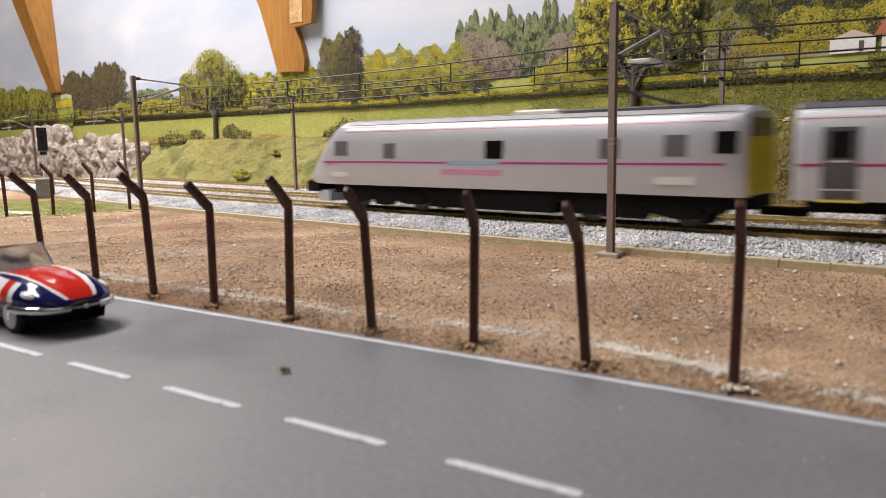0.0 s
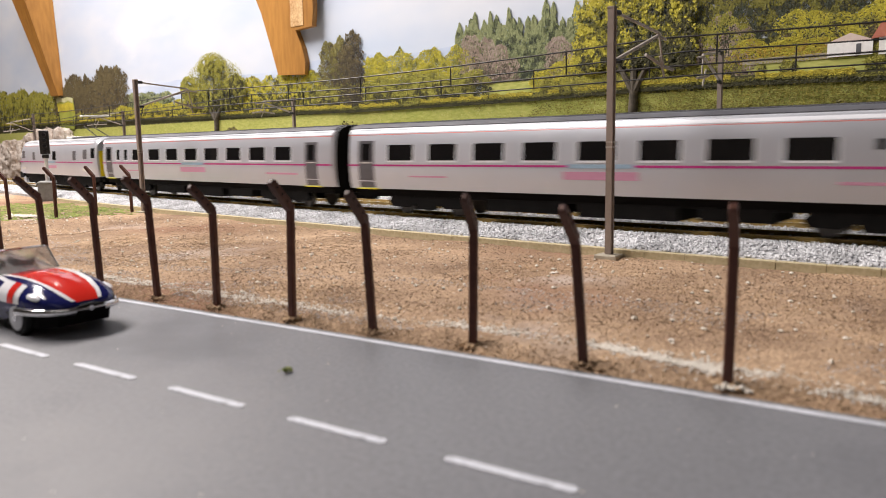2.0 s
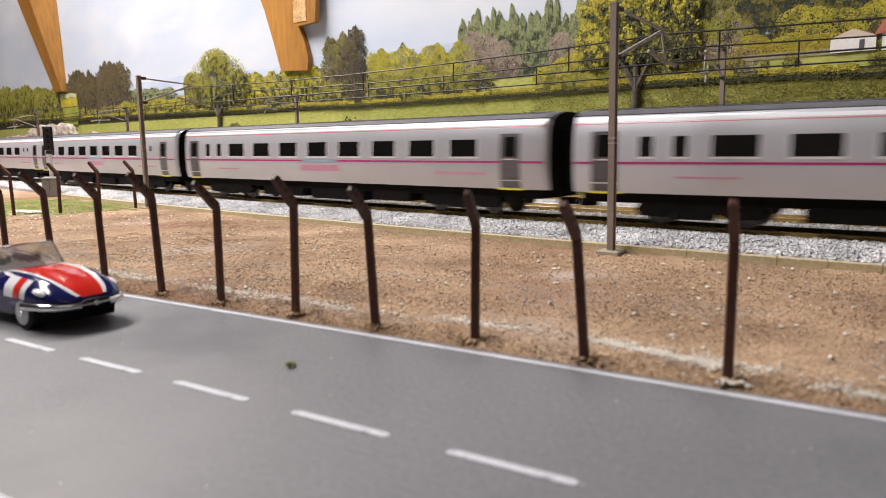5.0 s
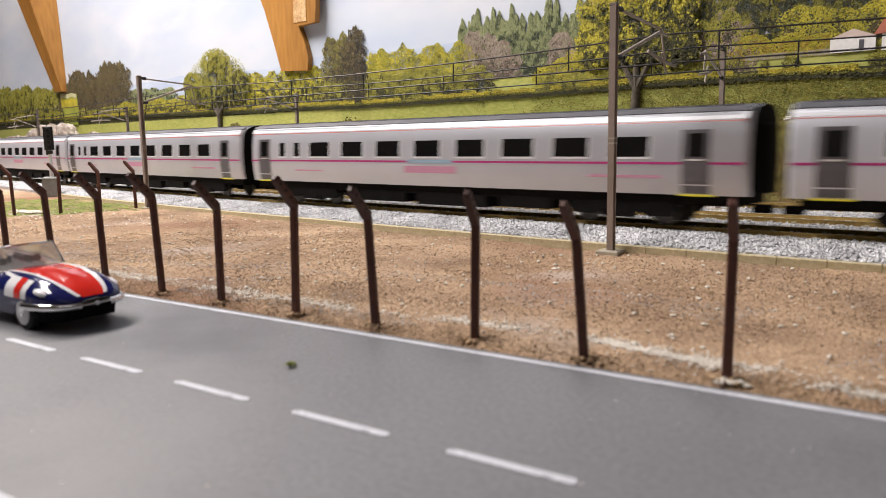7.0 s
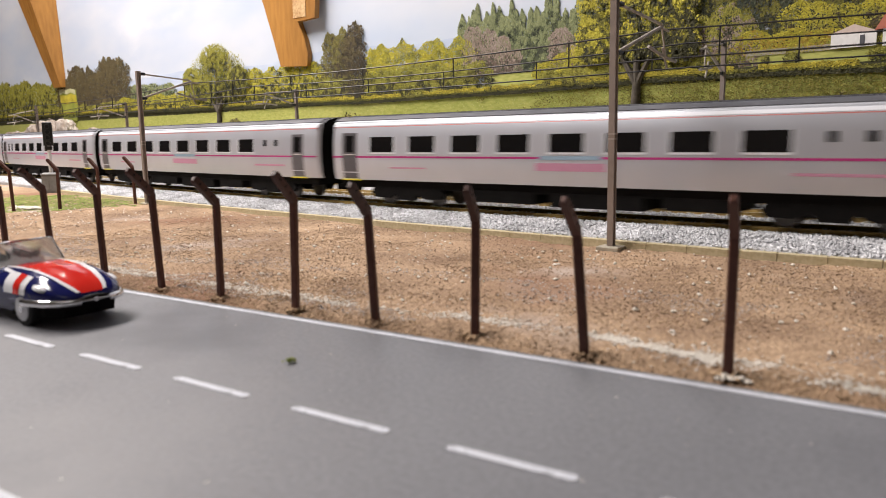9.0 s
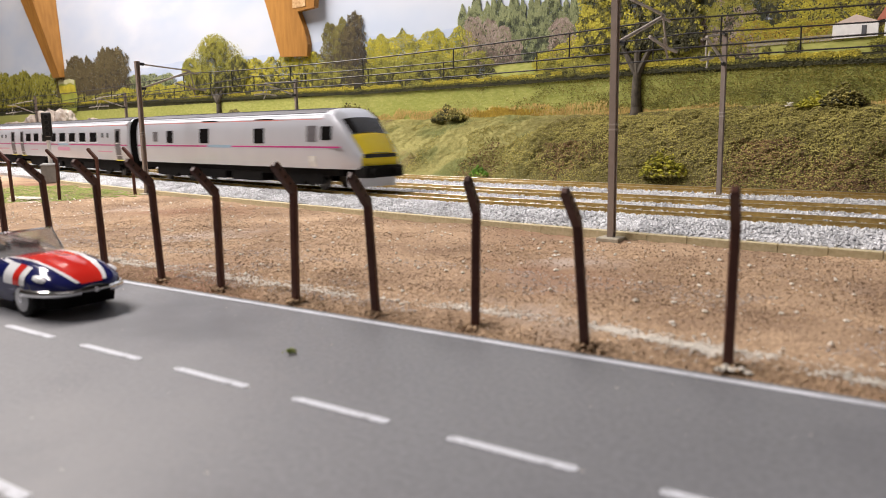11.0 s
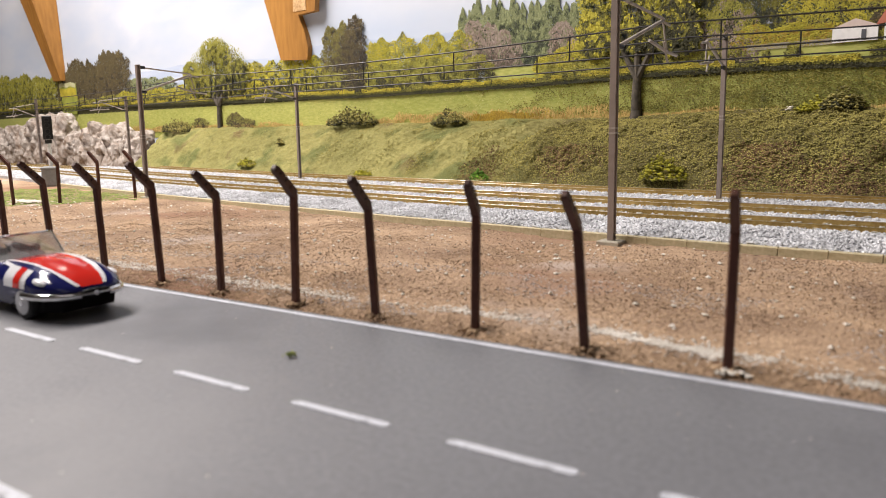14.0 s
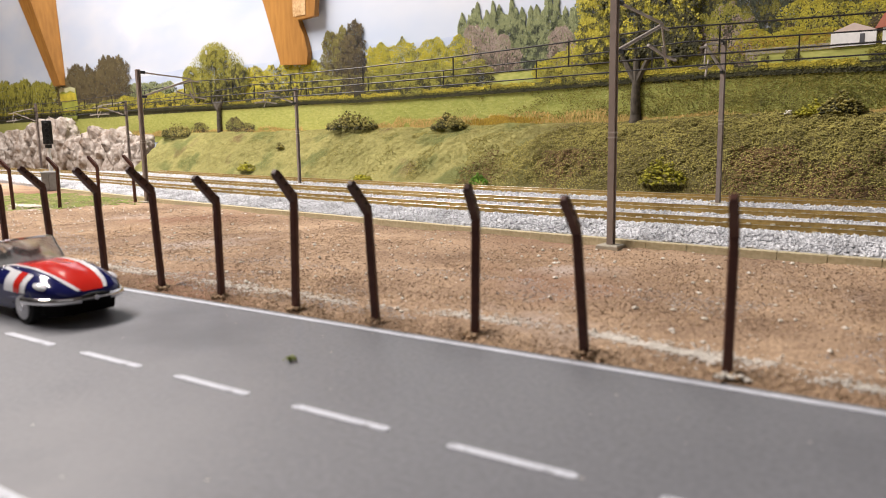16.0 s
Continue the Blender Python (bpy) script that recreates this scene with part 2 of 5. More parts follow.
SKY = mat("printed_sky", (0.47, 0.56, 0.71), (0.69, 0.71, 0.76), rough=0.7, scale=16, coarse=6.0, stretch=(0.4, 1.0, 1.0), patches=(((0.78, 0.79, 0.83), 9, 0.56, 0.74),))
HILLS = mat("printed_blue_hills", (0.42, 0.50, 0.66), (0.60, 0.66, 0.78), rough=0.7, scale=40, coarse=22, stretch=(0.5, 1.0, 1.6))
FIELD = mat("printed_green_field", (0.31, 0.345, 0.065), (0.55, 0.54, 0.16), rough=0.75, scale=420, coarse=16, stretch=(0.4, 1.0, 1.4), along=((0.35, 0.385, 0.115), 0.42, 0.8))
MEADOW = mat("printed_meadow_blades", (0.25, 0.29, 0.06), (0.60, 0.58, 0.22), rough=0.75, island=True)
WHITE_CHIP = mat("white_stone_chip", (0.62, 0.57, 0.48), (0.88, 0.84, 0.77), rough=0.9, island=True)
GREY_GRIT = mat("grey_powder_grit", (0.30, 0.27, 0.26), (0.62, 0.58, 0.56), rough=0.95, island=True)
P_HEDGE = mat("printed_flowering_hedge", (0.20, 0.17, 0.012), (0.66, 0.55, 0.05), rough=0.75, island=True)
P_STRAW = mat("printed_straw_grass", (0.40, 0.26, 0.065), (0.74, 0.55, 0.2), rough=0.75, island=True)
HOUSE_PINK = mat("pale_pink_cottage_roof", (0.60, 0.47, 0.42), (0.68, 0.56, 0.50), rough=0.8)
BARK = mat("grey_bark", (0.04, 0.033, 0.025), (0.14, 0.118, 0.09), rough=0.9, scale=300, bump=0.5)
HOUSE_WHITE = mat("white_cottage_wall", (0.74, 0.73, 0.72), rough=0.8)
HOUSE_ROOF = mat("red_cottage_roof", (0.42, 0.12, 0.075), (0.50, 0.18, 0.12), rough=0.8)

# ---- geometry helpers, millimetres ----
rng = random.Random(7)


class Geo:
    def __init__(self):
        self.v, self.f = [], []

    def add(self, verts, faces):
        n = len(self.v)
        self.v += [tuple(p) for p in verts]
        self.f += [tuple(i + n for i in f) for f in faces]
        return self

    def box(self, x0, x1, y0, y1, z0, z1, cut=0.0):
        """A box; cut chamfers its upper edges."""
        c = cut
        ring = lambda d, z: [(x0 + d, y0 + d, z), (x1 - d, y0 + d, z), (x1 - d, y1 - d, z), (x0 + d, y1 - d, z)]
        return self.loft([ring(0, z0), ring(0, z1 - c), ring(c, z1)] if c else [ring(0, z0), ring(0, z1)])

    def loft(self, rings, closed=True, caps=True):
        n, m = len(rings[0]), len(self.v)
        for r in rings:
            self.v += [tuple(p) for p in r]
        for k in range(len(rings) - 1):
            for i in range(n if closed else n - 1):
                j = (i + 1) % n
                self.f.append((m + k * n + i, m + k * n + j, m + (k + 1) * n + j, m + (k + 1) * n + i))
        if caps and closed:
            self.f.append(tuple(m + i for i in reversed(range(n))))
            self.f.append(tuple(m + (len(rings) - 1) * n + i for i in range(n)))
        return self

    def tube(self, pts, r, n=6, r2=None):
        pts = [Vector(p) for p in pts]
        rings = []
        for i, p in enumerate(pts):
            d = (pts[min(i + 1, len(pts) - 1)] - pts[max(i - 1, 0)]).normalized()
            a = d.cross(Vector((0.13, 0.21, 1)) if abs(d.z) < 0.9 else Vector((1, 0.1, 0))).normalized()
            b = d.cross(a)
            q = r if r2 is None else r + (r2 - r) * i / (len(pts) - 1)
            rings.append([p + (a * math.cos(t) + b * math.sin(t)) * q for t in (2 * math.pi * k / n for k in range(n))])
        return self.loft(rings)

    def disc(self, c, axis, r, h, n=20):
        """A short cylinder from c along axis 'x', 'y' or 'z'."""
        k = "xyz".index(axis)
        def ring(d, q):
            out = []
            for i in range(n):
                a, p = 2 * math.pi * i / n, [0, 0, 0]
                p[k], p[(k + 1) % 3], p[(k + 2) % 3] = d, q * math.cos(a), q * math.sin(a)
                out.append((c[0] + p[0], c[1] + p[1], c[2] + p[2]))
            return out
        return self.loft([ring(0, r), ring(h * 0.85, r), ring(h, r * 0.93)])

    def prism(self, outline, y0, y1):
        """An outline in x and z, drawn out from y0 to y1."""
        return self.loft([[(x, y0, z) for x, z in outline], [(x, y1, z) for x, z in outline]])


def mesh_of(name, geo, material, smooth=None):
    me = bpy.data.meshes.new(name)
    v = np.array(geo.v, dtype=float) * MM
    me.from_pydata(v.tolist(), [], geo.f)
    bm = bmesh.new()
    bm.from_mesh(me)
    bmesh.ops.recalc_face_normals(bm, faces=bm.faces)
    bm.to_mesh(me)
    bm.free()
    me.materials.append(material)
    if smooth is not None:
        me.polygons.foreach_set("use_smooth", [True] * len(me.polygons))
        me.set_sharp_from_angle(angle=radians(smooth))
    return me


def part(name, geo, material, parent=None, label="", smooth=None, at=None):
    ob = new(name, geo if isinstance(geo, bpy.types.Mesh) else mesh_of(name, geo, material, smooth))
    if parent is not None:
        ob.parent = parent
    if at is not None:
        ob.matrix_basis = at
    return tagged(ob, label)


def raw(name, verts, faces, material, smooth=False):
    """A big mesh straight from lists, with no clean-up."""
    me = bpy.data.meshes.new(name)
    me.from_pydata((np.asarray(verts, dtype=float) * MM).tolist(), [], faces)
    me.materials.append(material)
    if smooth:
        me.polygons.foreach_set("use_smooth", [True] * len(me.polygons))
    return me


def thing(name, label, category, group="", kind="", at=None):
    ob = new(name)
    ob.empty_display_size = 0.005
    if at is not None:
        ob.matrix_basis = at
    return tagged(ob, label, category, group, kind)


def mpose(x, y, z, rx=0, ry=0, rz=0):
    return pose(x * MM, y * MM, z * MM, rx, ry, rz)


def nz(x, y, z=0.0, size=10.0):
    return noise.noise(Vector((x / size, y / size, z / size)))


def grains(spots, r0, r1, flat=0.7):
    """Irregular eight-sided chips at the given places."""
    v, f = [], []
    for x, y, z in spots:
        r = rng.uniform(r0, r1)
        a, n = rng.uniform(0, 3), len(v)
        ca, sa = math.cos(a), math.sin(a)
        for dx, dy, dz in ((1, 0, 0), (0, 1, 0), (-1, 0, 0), (0, -1, 0), (0, 0, 1), (0, 0, -1)):
            q = r * rng.uniform(0.6, 1.25)
            v.append((x + (dx * ca - dy * sa) * q, y + (dx * sa + dy * ca) * q, z + dz * q * flat))
        f += [(n, n + 1, n + 4), (n + 1, n + 2, n + 4), (n + 2, n + 3, n + 4), (n + 3, n, n + 4),
              (n + 1, n, n + 5), (n + 2, n + 1, n + 5), (n + 3, n + 2, n + 5), (n, n + 3, n + 5)]
    return v, f


# ---- the line of the tracks: heading along the arc, eased to a straight at both ends ----
RAIL_Z = 8.2
STEP = 2.0
ARC = np.arange(-4800.0, 3600.0 + STEP, STEP)


def heading(s):
    q = max(-760.0, min(100.0, s)) / 1000
    th = -0.0616 + 0.4403 * q + 0.5872 * q * q + 0.4445 * q ** 3
    if s < -760:
        k = min(1.0, (-760 - s) / 300)
        k = k * k * (3 - 2 * k)
        th += (-0.13 - th) * k
    return th


HEAD = np.array([heading(s) for s in ARC])
_x = np.concatenate([[0], np.cumsum((np.cos(HEAD[1:]) + np.cos(HEAD[:-1])) / 2 * STEP)])
_y = np.concatenate([[0], np.cumsum((np.sin(HEAD[1:]) + np.sin(HEAD[:-1])) / 2 * STEP)])
_i0 = int(np.argmin(np.abs(ARC)))
TX, TY = _x - _x[_i0], _y - _y[_i0] + 301.6


def line_at(s, off=0.0):
    x, y, th = np.interp(s, ARC, TX), np.interp(s, ARC, TY), np.interp(s, ARC, HEAD)
    return float(x - off * math.sin(th)), float(y + off * math.cos(th)), float(th)


def arc_steps(s0, s1):
    """Close steps where the line bends, long ones along the straights."""
    out, s = [], s0
    while s < s1:
        out.append(s)
        s += 8 if -1160 < s < 130 else 120
    return out + [s1]


def ribbon(name, s0, s1, profile, material, parent=None, label="", smooth=None):
    """A profile of (off, z) swept along the line."""
    g = Geo()
    g.loft([[(*line_at(s, o)[:2], z) for o, z in profile] for s in arc_steps(s0, s1)])
    return part(name, g, material, parent, label, smooth)


BACK_Y, BACK_TURN = 503.0, 171.75


def back_y(x):
    return BACK_Y - 0.145 * x

# ---- room and baseboard ----


def build_room():
    x0, x1, y0, y1, z0, z1 = -5600, 4200, -1600, 1500, -950, 1500
    for name, b, m in (("wall_north", (x0, x1, y1, y1 + 60, z0, z1), WALL), ("wall_south", (x0, x1, y0 - 60, y0, z0, z1), WALL),
                       ("wall_west", (x0 - 60, x0, y0, y1, z0, z1), WALL), ("wall_east", (x1, x1 + 60, y0, y1, z0, z1), WALL),
                       ("ceiling", (x0, x1, y0, y1, z1, z1 + 60), CEIL), ("floor", (x0, x1, y0, y1, z0 - 60, z0), BOARD)):
        tagged(part(name, Geo().box(*b), m), "plain painted room surface round the layout", kind="structure")
    top = Geo().box(-5400, 4000, -160, 1490, -950, -2.5)
    tagged(part("baseboard", top, BOARD), "brown timber baseboard carrying the model railway", kind="structure")


build_room()

# ---- road with its markings ----
ROAD_EDGE = 131.0


def build_road():
    road = tagged(part("road", Geo().box(-900, 160, -60, ROAD_EDGE, -2.4, 0.0), ROAD), "smooth grey painted model road", kind="structure")
    part("edge_line", Geo().box(-900, 160, 127.7, 129.4, -0.1, 0.12), WHITE_LINE, road, "thin white edge line along the road")
    dash = mesh_of("lane_dash", Geo().loft([[(u, w, z) for u, w in ((-9.8, -0.5), (-9.2, -0.9), (9.3, -0.85), (9.8, -0.4), (9.7, 0.5), (9.1, 0.9), (-9.3, 0.85), (-9.8, 0.4))] for z in (-0.1, 0.12)]), WHITE_LINE)
    for i in range(24):
        part("lane_dash", dash, None, road, at=mpose(-46.2 + 30.15 * (4 - i), 84.3, 0, 0, 0, rng.uniform(-0.8, 0.8)))
    part("near_lane_dash", mesh_of("near_lane_dash", Geo().box(-9.8, 9.8, -0.95, 0.95, -0.1, 0.12), WHITE_LINE), None, road, at=mpose(-99.5, 42.8, 0, 0, 0, 0))
    spots = [(rng.uniform(-330, 20), rng.uniform(45, 127), 0.05) for _ in range(110)]
    v, f = grains(spots, 0.08, 0.30, 0.3)
    tagged(part("road_dust", raw("road_dust", v, f, PALE_GRIT), None), "small pale specks of dust on the road", "dust", kind="stuff")
    moss = [(-104.3 + rng.gauss(0, 0.45), 101.8 + rng.gauss(0, 0.5), rng.uniform(0.2, 1.0)) for _ in range(22)]
    v, f = grains(moss, 0.25, 0.5, 0.8)
    tagged(part("moss_tuft", raw("moss_tuft", v, f, GRASS), None), "tiny loose tuft of dark green scatter lying on the road", "scatter")


build_road()

# ---- soil between the road and the railway ----
KERB_OFF = -39.0


def kerb_y(x):
    """The railway's edge of the soil, at a given x."""
    s = float(np.interp(x, TX, ARC))
    th = float(np.interp(s, ARC, HEAD))
    return float(np.interp(s, ARC, TY)) + (KERB_OFF - 1) / math.cos(th)


def soil_z(x, y):
    rise = min(1.0, max(0.0, (y - ROAD_EDGE) / 9.0))
    z = 0.15 + rise * (0.7 + 0.9 * nz(x, y, 3, 46) + 0.5 * nz(x, y, 9, 14)) + 0.45 * nz(x, y, 5, 4.2) + 0.32 * nz(x, y, 8, 1.9)
    ridge = math.exp(-((y - 138.5) / 4.5) ** 2)
    z = max(-0.2, z + ridge * (0.9 + 0.9 * nz(x, y, 1, 9)))
    k = min(1.0, max(0.0, (y - ROAD_EDGE - 0.2) / 2.0))
    return -0.25 + (z + 0.25) * k


def build_soil():
    xs = list(np.arange(-1700, -660, 12.0)) + list(np.arange(-660, 130, 1.7)) + list(np.arange(130, 420, 20.0))
    rows = 96
    v, f = [], []
    for x in xs:
        y0, y1 = ROAD_EDGE - 0.6, kerb_y(x)
        if x < -620:
            y1 += min(1.0, (-620 - x) / 40) * 5
        for j in range(rows + 1):
            y = y0 + (y1 - y0) * (j / rows) ** 1.15
            v.append((x, y, soil_z(x, y)))
    n = rows + 1
    for i in range(len(xs) - 1):
        for j in range(rows):
            a = i * n + j
            f.append((a, a + n, a + n + 1, a + 1))
    tagged(part("ground", raw("ground", v, f, SOIL, True), None), "rough brown soil with scattered grit beside the road", kind="structure")
    spots = []
    while len(spots) < 60000:
        y = 131.0 + 200 * rng.random() ** 1.6
        x = rng.uniform(-640, 40) if rng.random() < 0.5 else rng.uniform(-330, 15)
        bare = 0.3 if (x > -130 and 137 < y < 168 + 0.1 * x) else 1.0
        if y < kerb_y(x) - 1 and rng.random() < (0.55 + 1.1 * nz(x, y, 2, 34)) * bare:
            spots.append((x, y, soil_z(x, y) + 0.1))
    v, f = grains(spots, 0.10, 0.36, 0.6)
    tagged(part("soil_grit", raw("soil_grit", v, f, GRIT), None), "loose dark and tan grit lying on the soil", "grit", kind="stuff")
    pale = []
    while len(pale) < 15000:
        if rng.random() < 0.2:
            k = rng.random()
            x, y = -60 + 28 * k + rng.gauss(0, 1.5), 144.5 - 7.5 * k * k + rng.gauss(0, 0.9)
        elif rng.random() < 0.03:
            x, y = rng.gauss(-7, 6), rng.gauss(136, 0.8)
        elif rng.random() < 0.86:
            x = rng.uniform(-420, 10)
            y = 142 + 5 * nz(x, 0, 4, 60) + rng.gauss(0, 2.4) + 3
            if nz(x, 3, 0, 26) < -0.05 and rng.random() < 0.85:
                continue
        else:
            x, y = rng.uniform(-520, 20), rng.uniform(133, 300)
        if y < kerb_y(x) - 1:
            pale.append((x, y, soil_z(x, y) + 0.15))
    v, f = grains(pale, 0.12, 0.42, 0.4)
    tagged(part("pale_chips", raw("pale_chips", v, f, PALE_GRIT), None), "pale chips and powder trailing over the soil", "grit", kind="stuff")
    deep = []
    while len(deep) < 9000:
        x, y = rng.uniform(-560, 15), rng.uniform(160, 300)
        if y < kerb_y(x) - 1 and rng.random() < 0.35 + 1.1 * nz(x, y, 13, 40) + 0.3 * min(1, (y - 160) / 70):
            deep.append((x, y, soil_z(x, y) + 0.1))
    v, f = grains(deep, 0.12, 0.38, 0.6)
    tagged(part("dark_grit", raw("dark_grit", v, f, DARK_GRIT), None), "dark brown grit over the soil nearer the railway", "grit", kind="stuff")
    dust = []
    while len(dust) < 9000:
        x, y = rng.uniform(-430, 10), 136 + 60 * rng.random() ** 1.3
        if y < kerb_y(x) - 3 and nz(x, y * 2.2, 6, 34) > 0.10:
            dust.append((x, y, soil_z(x, y) + 0.08))
    v, f = grains(dust, 0.12, 0.34, 0.5)
    tagged(part("grey_powder", raw("grey_powder", v, f, GREY_GRIT), None), "grey powdery grit in patches on the soil", "grit", kind="stuff")
    big = []
    while len(big) < 520:
        x, y = rng.uniform(-480, 10), rng.uniform(140, 300)
        if y < kerb_y(x) - 2:
            big.append((x, y, soil_z(x, y) + 0.4))
    foot = [(-29.4 + rng.gauss(0, 1.5), 132.6 + rng.gauss(0, 0.6), 0.6 + rng.uniform(0, 0.5)) for _ in range(26)]
    v, f = grains(foot, 0.4, 0.9, 0.6)
    tagged(part("stone_chips", raw("stone_chips", v, f, PALE_GRIT), None), "pale stone chips heaped against a fence post's foot", "stones", kind="stuff")
    twigs = Geo()
    for _ in range(16):
        x, y, a = -447 + rng.gauss(0, 7), 327 + rng.gauss(0, 2.0), rng.uniform(0, 3.1)
        z, q = soil_z(x, y) + 0.5, rng.uniform(1.2, 3.2)
        twigs.tube([(x - q * math.cos(a), y - q * math.sin(a), z), (x, y, z + rng.uniform(0.2, 0.9)), (x + q * math.cos(a), y + q * math.sin(a), z)], 0.32, 5)
    tagged(part("twig_litter", twigs, BARK), "small dark twigs lying on the soil by the edging", "twigs")
    v, f = grains(big, 0.3, 0.95, 0.6)
    tagged(part("pale_pebbles", raw("pale_pebbles", v, f, WHITE_CHIP), None), "small cream pebbles strewn over the soil", "pebbles", kind="stuff")


build_soil()

# ---- ballast and edging ----


def bed_edge(s):
    """Far edge of the ballast: it narrows where the third track has ended."""
    return 130.0 - 52.0 * min(1.0, max(0.0, (-780 - s) / 200))


def build_ballast():
    bed = Geo()
    bed.loft([[(*line_at(s, o)[:2], z) for o, z in ((-37.8, -2.4), (-37.8, 3.4), (-17, 6.2), (70, 6.2), (bed_edge(s) - 6, 6.0), (bed_edge(s) + 6, 3.0), (bed_edge(s) + 6, -2.4))]
              for s in arc_steps(-4700, 3500)])
    tagged(part("ballast_bed", bed, BALLAST_BED), "grey crushed stone bed under the tracks", kind="structure")
    spots = []
    while len(spots) < 34000:
        s = -900 + 940 * rng.random() ** 0.72
        r = rng.random()
        if r < 0.56:
            o = rng.uniform(-37.5, -9.5)
        elif r < 0.72:
            o = rng.uniform(9.5, 38.5)
        elif r < 0.83:
            o = rng.uniform(-7, 7) + rng.choice((0, 48))
        else:
            o = rng.uniform(57, min(101, bed_edge(s)))
        z = 3.6 + 2.7 * min(1.0, (o + 37.8) / 19)
        x, y, _ = line_at(s, o)
        spots.append((x, y, z + rng.uniform(-0.2, 0.35)))
    v, f = grains(spots, 0.45, 0.95, 0.8)
    tagged(part("ballast", raw("ballast", v, f, BALLAST), None), "loose pale grey ballast chippings round the tracks", "ballast", kind="stuff")
    kerb = thing("trackside_kerb", "low cream concrete edging blocks beside the ballast", "kerb", kind="structure")
    block = mesh_of("edging_block", Geo().box(-7.46, 7.46, -1.5, 1.5, -2.0, 3.5, 0.2), KERB)
    for i in range(53):
        s = 130 - 14.9 * i
        x, y, th = line_at(s, KERB_OFF)
        part("edging_block", block, None, kerb, at=mpose(x, y, rng.uniform(-0.05, 0.05), 0, 0, math.degrees(th) + rng.uniform(-0.25, 0.25)))


build_ballast()


def build_track(name, off, s0, s1, separate):
    t = thing(name, "model railway track with rust-brown rails on brown sleepers", "railway track", "tracks", kind="structure")
    for d in (-8.25, 8.25):
        o = off + d
        rail = ribbon("rail", s0, s1, [(o - 1.1, RAIL_Z - 2.6), (o - 0.45, RAIL_Z - 1.9), (o - 0.45, RAIL_Z - 0.7), (o - 0.55, RAIL_Z - 0.05), (o + 0.55, RAIL_Z - 0.05),
                                       (o + 0.45, RAIL_Z - 0.7), (o + 0.45, RAIL_Z - 1.9), (o + 1.1, RAIL_Z - 2.6)], RAIL_SIDE, t)
        ribbon("rail_head", s0, s1, [(o - 0.5, RAIL_Z - 0.1), (o - 0.4, RAIL_Z), (o + 0.4, RAIL_Z), (o + 0.5, RAIL_Z - 0.1)], RAIL_TOP, rail, "polished upper face of the rail")
    sleeper = mesh_of("sleeper", Geo().box(-1.6, 1.6, -15, 15, RAIL_Z - 4.2, RAIL_Z - 2.5, 0.25), SLEEPER)
    rest, chairs = Geo(), Geo()
    s, k = max(s0, -1150), 0
    while s < min(s1, 120):
        x, y, th = line_at(s, off)
        m = mpose(x, y, 0, 0, 0, math.degrees(th))
        if separate and s > -900:
            part("sleeper", sleeper, None, t, at=m)
        else:
            q = Geo().box(-1.6, 1.6, -15, 15, RAIL_Z - 4.2, RAIL_Z - 2.5)
            c, sn = math.cos(th), math.sin(th)
            rest.add([(x + a * c - b * sn, y + a * sn + b * c, z) for a, b, z in q.v], q.f)
        for d in (-8.25, 8.25):
            q = Geo().box(-0.8, 0.8, d - 2.1, d + 2.1, RAIL_Z - 2.5, RAIL_Z - 1.3)
            c, sn = math.cos(th), math.sin(th)
            chairs.add([(x + a * c - b * sn, y + a * sn + b * c, z) for a, b, z in q.v], q.f)
        s += 9.2
    if rest.v:
        tagged(part("distant_sleepers", rest, SLEEPER, t), kind="stuff")
    tagged(part("rail_chairs", chairs, CHAIR, t, "pale rail chairs"), kind="stuff")


build_track("track_near", 0, -4600, 3400, True)
build_track("track_middle", 48, -4600, 3400, True)
build_track("track_far", 110, -800, 3400, False)

# ---- grassy bank up to the backscene ----


def bank_point(s, k):
    """k from 0 at the ballast to 1 at the printed backscene."""
    o0 = bed_edge(s) + 3
    x0, y0, th = line_at(s, o0)
    nx, ny = -math.sin(th), math.cos(th)
    reach = max(12.0, (back_y(x0) - y0) / (ny + 0.145 * nx))
    crest = 51 + 3.0 * min(1, max(0, (s + 260) / 200)) + 2.2 * nz(s, 0, 7, 90)
    bulge = 1 - (1 - min(1, k / 0.92)) ** 1.9
    z = 4.0 + (crest - 4) * (0.35 * k + 0.65 * bulge)
    x, y = x0 + nx * reach * k, y0 + ny * reach * k
    rough = 0.6 + 0.4 * min(1.0, max(0.0, (s + 330) / 110))
    lump = (3.4 * nz(x, y, z, 24) + 1.9 * nz(x, y, z, 9) + rough * (1.5 * nz(x, y, z, 3.6) + 1.2 * nz(x, y, z, 1.9))) * min(1, 6 * k) * min(1, 5 * (1 - k) + 0.25)
    return x, y - lump * 0.8, z + lump * 0.7


